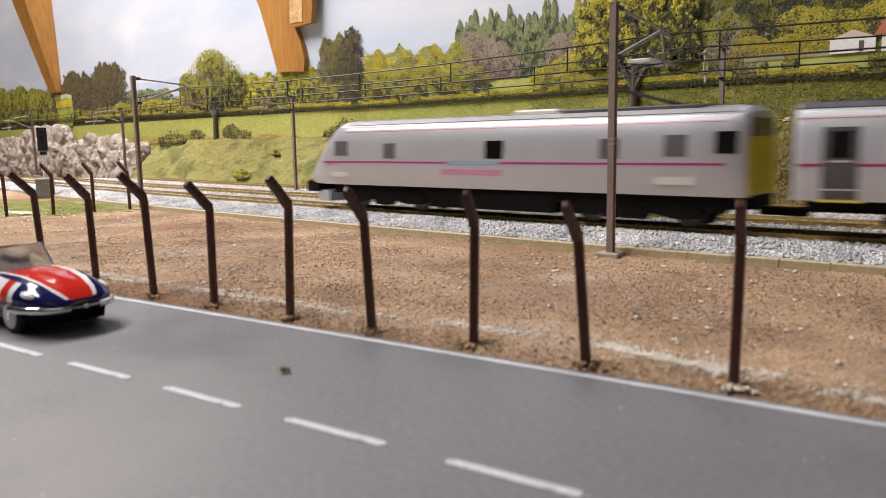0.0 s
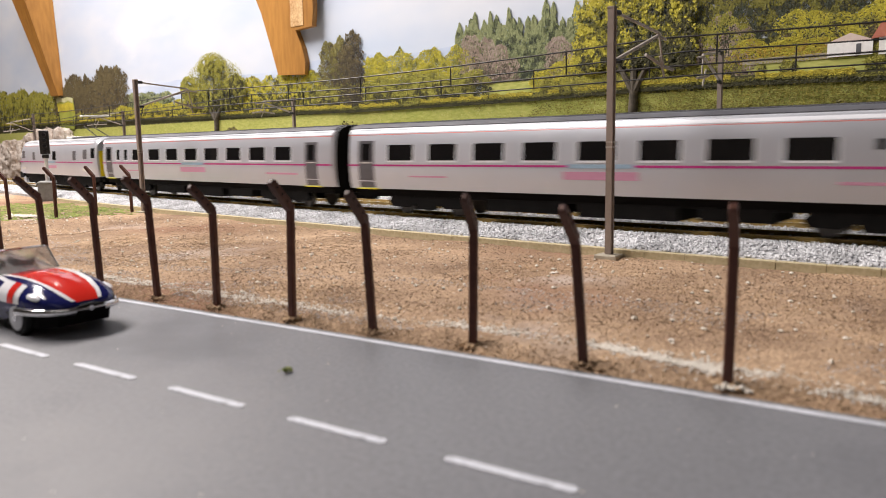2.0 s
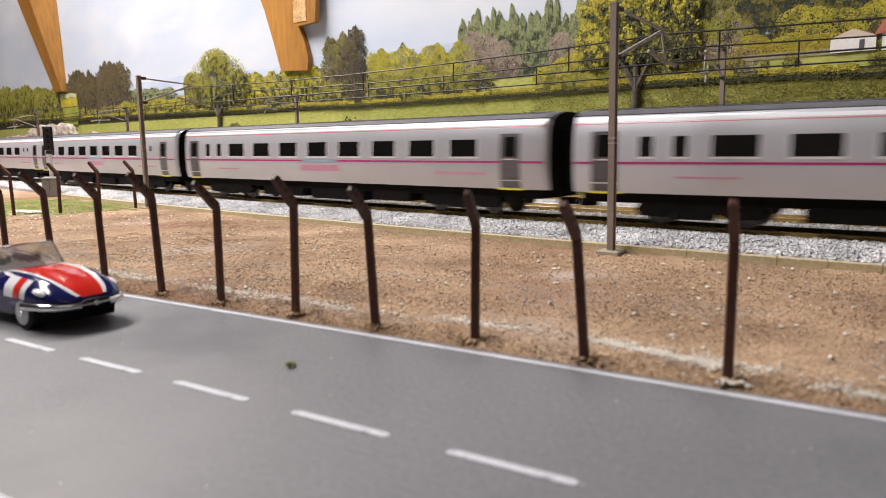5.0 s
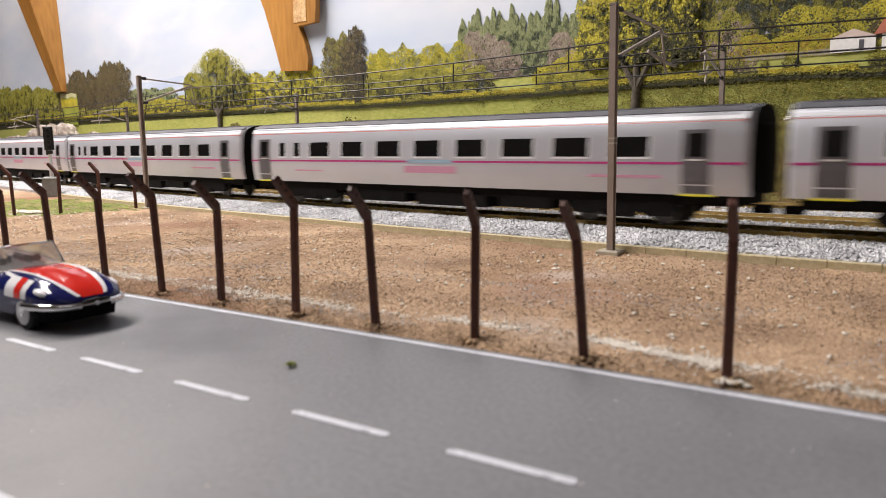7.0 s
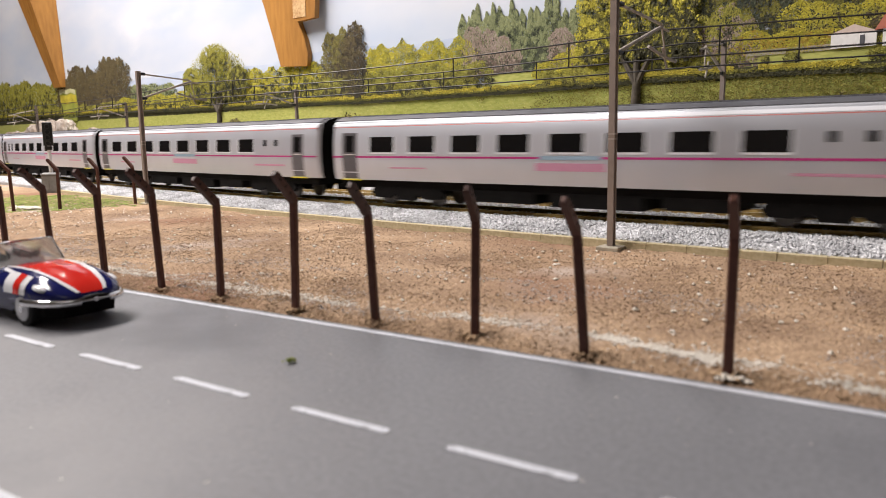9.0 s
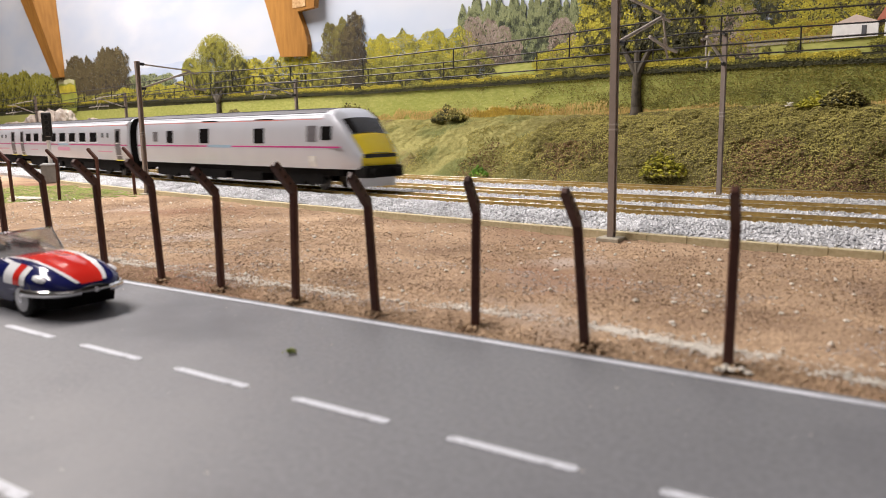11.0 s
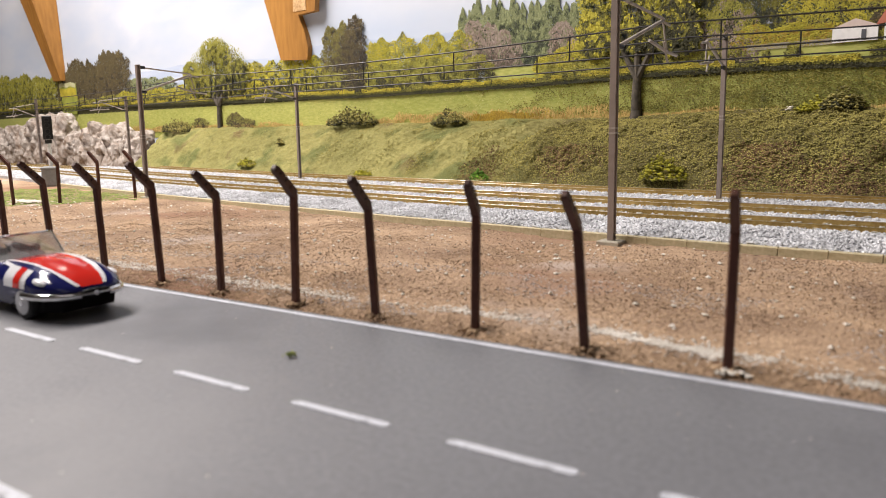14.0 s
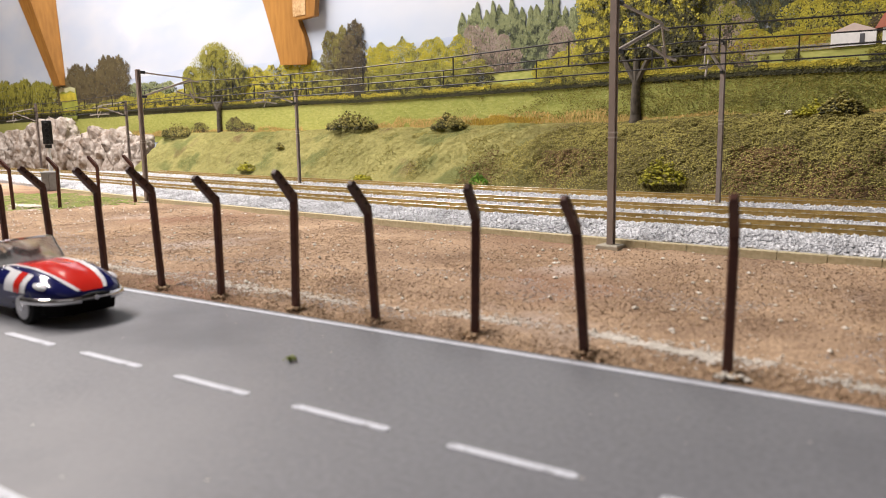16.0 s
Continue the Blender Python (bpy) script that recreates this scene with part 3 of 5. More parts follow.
def build_bank():
    ss = np.concatenate([np.arange(-866, -520, 2.0), np.arange(-520, 60, 1.2), np.arange(60, 200, 3.0)])
    rows = 72
    v = [bank_point(s, j / rows) for s in ss for j in range(rows + 1)]
    n = rows + 1
    f = [(i * n + j, i * n + n + j, i * n + n + j + 1, i * n + j + 1) for i in range(len(ss) - 1) for j in range(rows)]
    tagged(part("bank", raw("bank", v, f, BANK_GREEN, True), None), "rounded railway bank covered in yellow-green scenic turf", kind="structure")
    for name, label, material, count, lo, hi in (("straw_tufts", "short straw-coloured turf on the bank", TUFT, 26000, -800, -150),
                                                 ("olive_tufts", "dense olive foam turf on the bank", OLIVE_TUFT, 46000, -520, 40),
                                                 ("earth_patches", "bare brown earth showing low on the bank", BROWN_TUFT, 9000, -330, 40)):
        spots = []
        while len(spots) < count:
            s, k = lo + (hi - lo) * rng.random() ** 0.8, rng.random() ** 0.9
            if material is OLIVE_TUFT:
                edge = s + 290 - 90 * (k - 0.5)
                dens = 0.95 if edge > 0 else 1.3 * nz(s, k * 70, 11, 18) + 0.25 * (1 - k) - 0.2
                if k > 0.9:
                    dens *= 0.3
            elif material is TUFT:
                dens = (0.5 + 0.5 * nz(s, k * 60, 4, 24)) * (1.0 if s < -290 + 90 * (k - 0.5) or k > 0.88 else 0.12)
            else:
                k *= 0.42
                dens = 1.6 * nz(s, k * 60, 17, 36) - 0.1 + (0.5 if s > -90 and k < 0.12 else 0) + (0.4 if abs(s + 262) < 26 else 0)
            if rng.random() < dens:
                x, y, z = bank_point(s, k * 0.97)
                spots.append((x, y - 0.2, z + 0.2))
        v, f = grains(spots, 0.25 if material is not TUFT else 0.2, 0.8 if material is not TUFT else 0.48, 0.85 if material is not TUFT else 0.55)
        tagged(part(name, raw(name, v, f, material), None), label, "turf", kind="stuff")


build_bank()

# ---- fence posts ----


def fence_post(x, y, z, lean, turn, first=None):
    m = mpose(x, y, z, rng.uniform(-1, 1), lean, turn)
    if first is not None:
        return copy_thing(first, m)
    t = thing("fence_post", "dark brown cranked concrete-style fence post standing in the soil", "fence post", "fence posts", at=m)
    w = 0.86
    c = 0.25
    sq = lambda cy, z, q: [(c - q, cy - q, z), (q - c, cy - q, z), (q, cy - q + c, z), (q, cy + q - c, z), (q - c, cy + q, z), (c - q, cy + q, z), (-q, cy + q - c, z), (-q, cy - q + c, z)]
    shaft = part("shaft", Geo().loft([sq(0, -6, w), sq(0, 25.3, w), sq(-0.15, 26.4, w * 0.9)]), POST, t)
    arm = Geo()
    arm.loft([[(-w * 0.98, -w, 25.1), (w * 0.98, -w, 25.1), (w * 0.98, w - 0.2, 26.6), (-w * 0.98, w - 0.2, 26.6)],
              [(-w * 0.9, -7.5, 31.7), (w * 0.9, -7.5, 31.7), (w * 0.9, -6.3, 33.0), (-w * 0.9, -6.3, 33.0)],
              [(-w * 0.6, -7.8, 32.3), (w * 0.6, -7.8, 32.3), (w * 0.6, -7.0, 33.2), (-w * 0.6, -7.0, 33.2)]])
    arm_ob = part("cranked_arm", arm, POST, t)
    for k in (0.25, 0.55, 0.85):
        g = Geo().disc((w * 0.88, -0.6 - 6.2 * k, 26.3 + 5.8 * k), "x", 0.33, 0.14, 8)
        part("wire_hole", g, POST_HOLE, arm_ob, "small dark wire hole")
    return t


def build_fence():
    # place, height factor, lean and turn of each post along the road
    row = [(-29.9, 134.6, 1.0, 0.6, 9), (-56.2, 133.4, 0.97, -4.2, 8), (-82.1, 134.9, 1.01, 1.0, 16), (-108.5, 133.9, 1.02, -2.4, 12), (-133.7, 133.5, 1.08, 1.6, 7),
           (-162.2, 134.0, 1.03, 1.0, 4), (-188.0, 134.0, 1.09, -2.4, 5), (-216.2, 134.3, 1.07, -2.6, 12), (-245.4, 134.4, 1.08, -3.0, 9), (-275.5, 134.6, 1.05, -3.5, 8)]
    first = None
    for x, y, tall, a, turn in row:
        p = fence_post(x, y, 33 * (tall - 1), a, turn, first)
        first = first or p
        spots = [(x + rng.gauss(0, 1.4), y + rng.gauss(0, 1.2), 0.9 + rng.uniform(-0.3, 0.4)) for _ in range(46)]
        v, f = grains(spots, 0.3, 0.9, 0.7)
        tagged(part("soil_heap", raw("soil_heap", v, f, GRIT), None), "small heap of soil packed round a fence post's foot", "soil", kind="stuff")
    for x, y, turn in ((-496, 249, -70), (-474, 267, -70), (-468, 291, -78), (-463.5, 314.5, -78), (-507, 224, -60)):
        fence_post(x, y, 0.3, rng.uniform(-2, 2), turn, first)


build_fence()

# ---- the model car ----


def car_section(x):
    """Half width, sill height, waist height and crown height along the car, nose at +29."""
    xs = [-29, -27, -20, -10, 0, 8, 14, 20, 25, 27.5, 29]
    w = [5.5, 8.2, 10.2, 10.6, 10.5, 10.6, 10.7, 10.3, 9.1, 7.6, 5.2]
    zb = [6.6, 5.2, 3.4, 2.7, 2.6, 2.6, 3.2, 4.6, 5.3, 5.6, 5.9]
    zm = [8.0, 7.8, 7.4, 7.2, 7.2, 7.2, 7.2, 7.1, 6.9, 6.7, 6.4]
    zt = [9.2, 10.8, 12.8, 13.1, 13.5, 13.6, 13.2, 12.0, 10.3, 8.9, 7.4]
    return [float(np.interp(x, xs, q)) for q in (w, zb, zm, zt)]


def car_skin(x, a, out=0.0):
    """A point on the upper skin: a from -1 (one flank) to 1 (the other); out lifts it off the paint."""
    w, zb, zm, zt = car_section(x)
    t = a * math.pi / 2
    sy, cz = math.sin(t), math.cos(t)
    y = w * math.copysign(abs(sy) ** 0.72, sy)
    wing = 0.75 * math.exp(-((abs(y) - 6.9) / 1.9) ** 2) * min(1, max(0, (x + 4) / 8)) * min(1, max(0, (28 - x) / 6))
    bulge = 0.85 * math.exp(-(y / 3.0) ** 2) * min(1, max(0, (x - 4) / 4)) * min(1, max(0, (27 - x) / 8))
    z = zm + (zt - zm) * abs(cz) ** 0.62 * (0.86 if abs(a) < 1 else 1) + wing + bulge * 0.7
    d = Vector((0.15, sy, max(0.25, cz))).normalized() * out
    return (x + d.x, y + d.y, z + d.z)


def car_patch(x0, x1, a0, a1, out, nx=14, na=5):
    g = Geo()
    v = [car_skin(x0 + (x1 - x0) * i / nx, (a0(x0 + (x1 - x0) * i / nx) if callable(a0) else a0) * (1 - j / na) + (a1(x0 + (x1 - x0) * i / nx) if callable(a1) else a1) * j / na, out)
         for i in range(nx + 1) for j in range(na + 1)]
    n = na + 1
    return g.add(v, [(i * n + j, i * n + n + j, i * n + n + j + 1, i * n + j + 1) for i in range(nx) for j in range(na)])


def build_car():
    t = thing("sports_car", "open-top navy toy sports car with red and white flag stripes", "toy car", at=mpose(-197.2, 101.8, 0, 0, 0, -1.0))
    g = Geo()
    rings = []
    for x in np.concatenate([np.linspace(-29, -24, 5), np.linspace(-22, 22, 23), np.linspace(23, 29, 9)]):
        w, zb, zm, zt = car_section(x)
        up = [car_skin(x, a) for a in np.linspace(-1, 1, 25)]
        low = [(x, w * 0.97, (zb + zm) / 2), (x, w * 0.86, zb), (x, 0, zb - 0.2), (x, -w * 0.86, zb), (x, -w * 0.97, (zb + zm) / 2)]
        rings.append(up + low)
    g.loft(rings)
    body = part("body", g, NAVY, t, smooth=50)
    part("bonnet_stripe", car_patch(2, 28.3, lambda x: -0.30 + 0.004 * x, lambda x: 0.30 - 0.004 * x, 0.10, 22, 8), CAR_RED, body, "broad red stripe over the bonnet", smooth=60)
    for sgn in (-1, 1):
        part("white_pinstripe", car_patch(2, 28.0, lambda x: sgn * (0.30 - 0.004 * x), lambda x: sgn * (0.395 - 0.004 * x), 0.11, 22, 3), CAR_WHITE, body, smooth=60)
        part("flag_diagonal_white", car_patch(3, 10, lambda x: sgn * (0.40 + 0.012 * (x - 3)), lambda x: sgn * (0.47 + 0.014 * (x - 3)), 0.10, 14, 3), CAR_WHITE, body, smooth=60)
        part("wing_band_white", car_patch(7.6, 17.2, sgn * 0.47, sgn * 0.99, 0.12, 8, 8), CAR_WHITE, body, "white band over the front wing", smooth=60)
        part("wing_band_red", car_patch(12.2, 15.0, sgn * 0.47, sgn * 0.99, 0.20, 6, 8), CAR_RED, body, "red band over the front wing", smooth=60)
        lamp = Geo()
        c = Vector(car_skin(21.4, sgn * 0.66))
        lamp.loft([[(c.x + 2.3 * q * math.cos(a) + 0.6 * h, c.y + 1.2 * q * math.sin(a), c.z - 0.35 - 0.25 * 2.3 * q * math.cos(a) + 0.6 * h) for a in np.linspace(0, 2 * math.pi, 15)[:-1]]
                   for q, h in ((1.0, -0.5), (0.95, 0.35), (0.6, 0.75), (0.2, 0.9))])
        part("headlight", lamp, CAR_WHITE, body, "pale oval headlight cover", smooth=60)
        bump = [(x, sgn * y, 6.1) for x, y in ((28.9, 3.4), (28.3, 5.8), (26.8, 7.9), (24.2, 9.5), (21, 10.5), (17, 11.0))]
        part("bumper", Geo().tube(bump, 0.95, 8), CHROME, t, "slim chrome quarter bumper", smooth=60)
        side = Geo().disc((26.0, sgn * 7.6, 6.3), "x", 0.75, 0.9, 12)
        part("side_lamp", side, CHROME, t, smooth=60)
    part("grille", Geo().loft([[(29.25 + h, 3.9 * q * math.cos(a), 6.5 + 0.95 * q * math.sin(a)) for a in np.linspace(0, 2 * math.pi, 21)[:-1]] for q, h in ((1, -0.9), (0.98, 0.0), (0.7, 0.05))]), CABIN, t, "dark oval radiator mouth")
    part("grille_bar", Geo().tube([(29.45, -3.7, 6.3), (29.75, 0, 6.3), (29.45, 3.7, 6.3)], 0.30, 8), CHROME, t, "chrome bar across the radiator mouth", smooth=60)
    part("badge", Geo().disc((29.6, 0, 6.3), "x", 0.62, 0.35, 12), CHROME, t)
    # added black block stands in for the shade under the nose
    part("nose_shade_block", Geo().loft([[(27.6, -6.2, 6.0), (27.6, 6.2, 6.0), (26.0, 6.6, 2.2), (26.0, -6.6, 2.2)], [(22, -8.8, 6.0), (22, 8.8, 6.0), (22, 8.6, 2.0), (22, -8.6, 2.0)], [(8, -9.6, 5.6), (8, 9.6, 5.6), (8, 9.2, 1.8), (8, -9.2, 1.8)]]), BLACK, t, "black block standing for shade on the underside behind the bumper")
    cock = car_patch(-16, 1.0, -0.62, 0.62, 0.10, 16, 12)
    part("cockpit", cock, CABIN, body, "dark open cockpit", smooth=60)
    for y in (-3.9, 3.9):
        part("seat", Geo().box(-13.0, -8.2, y - 2.6, y + 2.6, 9.0, 15.2, 1.1), CABIN, t, "black bucket seat")
    part("steering_wheel", Geo().tube([(-4.2 + 0.5 * math.sin(a), 3.9 + 2.1 * math.cos(a), 13.6 + 1.9 * math.sin(a)) for a in np.linspace(0, 2 * math.pi, 17)], 0.22, 6), BLACK, t)
    screen = Geo()
    arc = [(2.6 - 2.6 * (abs(y) / 9.0) ** 2, y) for y in np.linspace(-9.0, 9.0, 13)]
    inner = [[(x + d, y, 12.6) for x, y in arc] + [(x - 2.9 + d, y * 0.86, 18.6 - 0.35 * (abs(y) / 9.0) ** 2) for x, y in reversed(arc)] for d in (0.0, 0.25)]
    glass = part("windscreen", Geo().loft(inner), SCREEN, t, "clear curved windscreen")
    glass.visible_shadow = False
    edge = [(arc[0][0], -9.0, 12.6)] + [(x - 2.9, y * 0.86, 18.6 - 0.35 * (abs(y) / 9.0) ** 2) for x, y in arc] + [(arc[-1][0], 9.0, 12.6)]
    part("windscreen_frame", Geo().tube(edge, 0.26, 6), CHROME, glass, "thin chrome windscreen frame")
    for x in (15.4, -17.6):
        for sgn in (-1, 1):
            tyre = part("wheel", Geo().disc((x, sgn * 8.4, 4.2), "y", 4.15, sgn * 2.0, 28), TYRE, t, "black tyre with a silver hub", smooth=40)
            part("hub", Geo().disc((x, sgn * 10.3, 4.2), "y", 3.0, sgn * 0.35, 24), HUB, tyre, "silver wire-spoke style hub", smooth=40)
            part("hub_spinner", Geo().disc((x, sgn * 10.6, 4.2), "y", 0.8, sgn * 0.35, 10), CHROME, tyre)
            arch = Geo().loft([[(x + q * math.cos(a), sgn * 10.35, 4.25 + q * math.sin(a)) for q in (4.3, 5.1)] + [(x + q * math.cos(a), sgn * 8.0, 4.25 + q * math.sin(a)) for q in (5.1, 4.3)]
                               for a in np.linspace(0.12, math.pi - 0.12, 15)])
            part("wheel_arch", arch, CABIN, body, "dark wheel arch")


build_car()

# ---- the train ----
BODY_LOW, BODY_TOP = 13.0, 46.6


def coach_ring(x, squeeze=1.0, lift=0.0, top=BODY_TOP):
    """Cross-section: flat tumblehome sides, rounded shoulders, low arched roof."""
    half = [(16.6, BODY_LOW), (17.5, 17.0), (17.9, 23.0), (17.9, 29.0), (17.5, 35.0), (16.7, 40.0), (15.2, 43.2), (12.2, 45.2), (7.0, 46.3), (0.0, 46.6)]
    k = (top - BODY_LOW) / (BODY_TOP - BODY_LOW)
    pts = [(y * squeeze, BODY_LOW + (z - BODY_LOW) * k) for y, z in half]
    return [(x, -y, z + lift) for y, z in pts] + [(x, y, z + lift) for y, z in reversed(pts[:-1])]


def side_y(z):
    return float(np.interp(z, [13, 17, 23, 29, 35, 40, 43.2, 45.2], [16.6, 17.5, 17.9, 17.9, 17.5, 16.7, 15.2, 12.2]))


def flank(x0, x1, z0, z1, out, sgn, rows=2):
    """A thin plate that follows the coach side."""
    zs = [z0 + (z1 - z0) * i / rows for i in range(rows + 1)]
    a = [(side_y(z) - 0.3, z) for z in zs]
    b = [(side_y(z) + out, z) for z in zs]
    ring = [(sgn * y, z) for y, z in a] + [(sgn * y, z) for y, z in reversed(b)]
    return Geo().loft([[(x0, y, z) for y, z in ring], [(x1, y, z) for y, z in ring]])


def bogie(t, cx, wheelbase=34.0):
    b = Geo()
    for sgn in (-1, 1):
        b.add(*_frame(cx, sgn, wheelbase))
    b.box(cx - 6, cx + 6, -13, 13, 5.0, 9.5)
    ob = part("bogie", b, BLACK, t, "black bogie frame")
    for dx in (-wheelbase / 2, wheelbase / 2):
        for sgn in (-1, 1):
            w = Geo().disc((cx + dx, sgn * 7.6, 5.75), "y", 5.7, sgn * 2.2, 22)
            part("wheel", w, WHEEL, ob, "dark steel wheel", smooth=40)


def _frame(cx, sgn, wb):
    g = Geo()
    outline = [(cx - wb / 2 - 8, 6.8), (cx - wb / 2 - 6, 4.2), (cx - wb / 2 + 5, 3.8), (cx - 7, 6.0), (cx - 6, 3.2), (cx + 6, 3.2), (cx + 7, 6.0), (cx + wb / 2 - 5, 3.8), (cx + wb / 2 + 6, 4.2), (cx + wb / 2 + 8, 6.8), (cx + wb / 2 + 6, 9.4), (cx - wb / 2 - 6, 9.4)]
    g.prism(outline, sgn * 12.0, sgn * 14.6)
    return g.v, g.f


def vehicle(name, label):
    return thing(name, label, "train", "vehicles of the train", at=mpose(0, 0, RAIL_Z))


def livery(t, body, x0, x1, skip=()):
    for sgn in (-1, 1):
        cuts = [x0] + [c for pair in skip for c in pair] + [x1]
        for a, b in zip(cuts[::2], cuts[1::2]):
            part("magenta_stripe", flank(a, b, 24.6, 25.5, 0.10, sgn), MAGENTA, body)
        part("red_line", flank(x0, x1, 40.45, 40.75, 0.08, sgn), RED_LINE, body)
        # pale band paints in the highlight along the curved shoulder
        part("cantrail_highlight", flank(x0, x1, 41.2, 43.6, 0.07, sgn), BRIGHT, body, "pale painted highlight band below the roof edge")


def coach_roof(t, x0, x1, material=ROOF):
    half = [(14.35, 44.2), (12.2, 45.5), (7.0, 46.6), (0.0, 46.95)]
    ring = [(-y, z) for y, z in half] + [(y, z) for y, z in reversed(half[:-1])] + [(14.0, 43.8), (-14.0, 43.8)]
    part("roof", Geo().loft([[(x, y, z) for y, z in ring] for x in (x0, x1)]), material, t, "grey arched roof", smooth=30)
    for y in (-9, -4.5, 4.5, 9):
        part("roof_rib", Geo().box(x0 + 4, x1 - 4, y - 0.18, y + 0.18, 45.6, float(np.interp(abs(y), [0, 7, 12.2], [46.95, 46.6, 45.5])) + 0.22), material, t)


def coach(flip):
    t = vehicle("passenger_coach", "silver-grey passenger coach with dark windows and a magenta stripe")
    L = 303.0
    h = L / 2
    d = -1 if flip else 1
    body = part("body", Geo().loft([coach_ring(-h, 0.88), coach_ring(-h + 1.2, 0.95), coach_ring(-h + 4), coach_ring(h - 4), coach_ring(h - 1.2, 0.95), coach_ring(h, 0.88)]), SILVER, t, smooth=25)
    doors = [(-h + 9.0, -h + 20.0), (h - 25.0, h - 14.0)]
    livery(t, body, -h + 1.5, h - 1.5, skip=doors)
    coach_roof(t, -h + 0.8, h - 0.8)
    # end door gangways
    for sgn in (-1, 1):
        part("gangway", Geo().box(sgn * h - 2.4, sgn * h + 1.4, -6.0, 6.0, 14, 40, 1.0), BLACK, t, "black corridor connection")
        part("end_panel", Geo().loft([[(sgn * (h + 0.15), y * 0.86, z) for _, y, z in coach_ring(0)], [(sgn * (h - 0.6), y, z) for _, y, z in coach_ring(0, 0.9)]]), BLACK, t, "black coach end")
    # two narrow windows near one end, then eight wide ones
    wide = [57.4 + 27.2 * i for i in range(8)]
    for sgn in (-1, 1):
        spans = [(29.3, 35.0), (42.8, 48.4)] + [(a, a + 16.9) for a in wide]
        if flip:
            spans = [(L - b - 8.3, L - a - 8.3) for a, b in spans[2:]] + [(248.5, 251.7), (260.5, 263.7)]
        for a, b in spans:
            w = part("window", flank(a - h, b - h, 31.0 if b - a < 4 else 27.5, 34.6 if b - a < 4 else 35.3, 0.12, sgn), GLASS_DARK, body, "dark tinted window")
            if b - a > 4:
                part("window_sill", flank(a - h - 0.8, b - h + 0.8, 26.6, 27.4, 0.18, sgn), BRIGHT, w, "pale window edging")
                for q in (a - 0.8, b + 0.1):
                    part("window_jamb", flank(q - h, q + 0.7 - h, 27.45, 35.35, 0.16, sgn), BRIGHT, w, "pale window edging")
        for a, b in doors:
            dr = part("door", flank(a, b, 13.6, 37.6, 0.14, sgn, 5), DOOR_GREY, body, "grey passenger door")
            part("door_window", flank(a + 2.2, b - 2.2, 27.5, 36.2, 0.22, sgn, 2), GLASS_DARK, dr)
            part("door_handle_rail", flank(a + 1.8, b - 1.8, 26.0, 26.6, 0.30, sgn), OFF_WHITE, dr)
            part("step_edge", Geo().box(a - 1.5, b + 1.5, sgn * 16.4 - 0.7, sgn * 16.4 + 0.7, 12.6, 13.2), STEP_YELLOW, t, "yellow step edge")
        for a, b, z0, z1, m in ((44, 68, 19.2, 20.0, LILAC), (132, 166, 19.4, 22.8, LILAC), (238, 270, 19.2, 20.3, LILAC)):
            part("lettering_bar", flank(a - h, b - h, z0, z1, 0.09, sgn), m, body, "plain bar in place of small lettering")
        part("lettering_bar", flank(134 - h, 164 - h, 24.2, 25.9, 0.13, sgn), PALE_BLUE, body, "plain pale blue bar in place of lettering")
    part("underframe", Geo().box(-h + 4, h - 4, -14.5, 14.5, 9.0, 13.2), BLACK, t, "black underframe")
    for a, b, z in ((-62, -22, 4.2), (-14, 30, 3.6), (38, 66, 4.6)):
        part("equipment_box", Geo().box(a, b, -14.8, 14.8, z, 10.0, 0.6), BLACK, t)
    for cx in (-h + 52, h - 52):
        bogie(t, cx)
    for sgn in (-1, 1):
        part("coupling", Geo().box(sgn * h - 4, sgn * h + 4, -2, 2, 6, 9), BLACK, t)
    return t


def nose_rings(x_tip, x_back, sgn, n=9):
    """Raked wedge nose from the full section at x_back down to the tip; sgn is the way it faces."""
    rings = []
    for i in range(n):
        k = i / (n - 1)
        x = x_back + (x_tip - x_back) * k
        top = BODY_TOP - (BODY_TOP - 21.5) * max(0.0, (k - 0.12) / 0.88) ** 1.35
        rings.append(coach_ring(x, 1 - 0.20 * k ** 2, 0, top))
    return rings


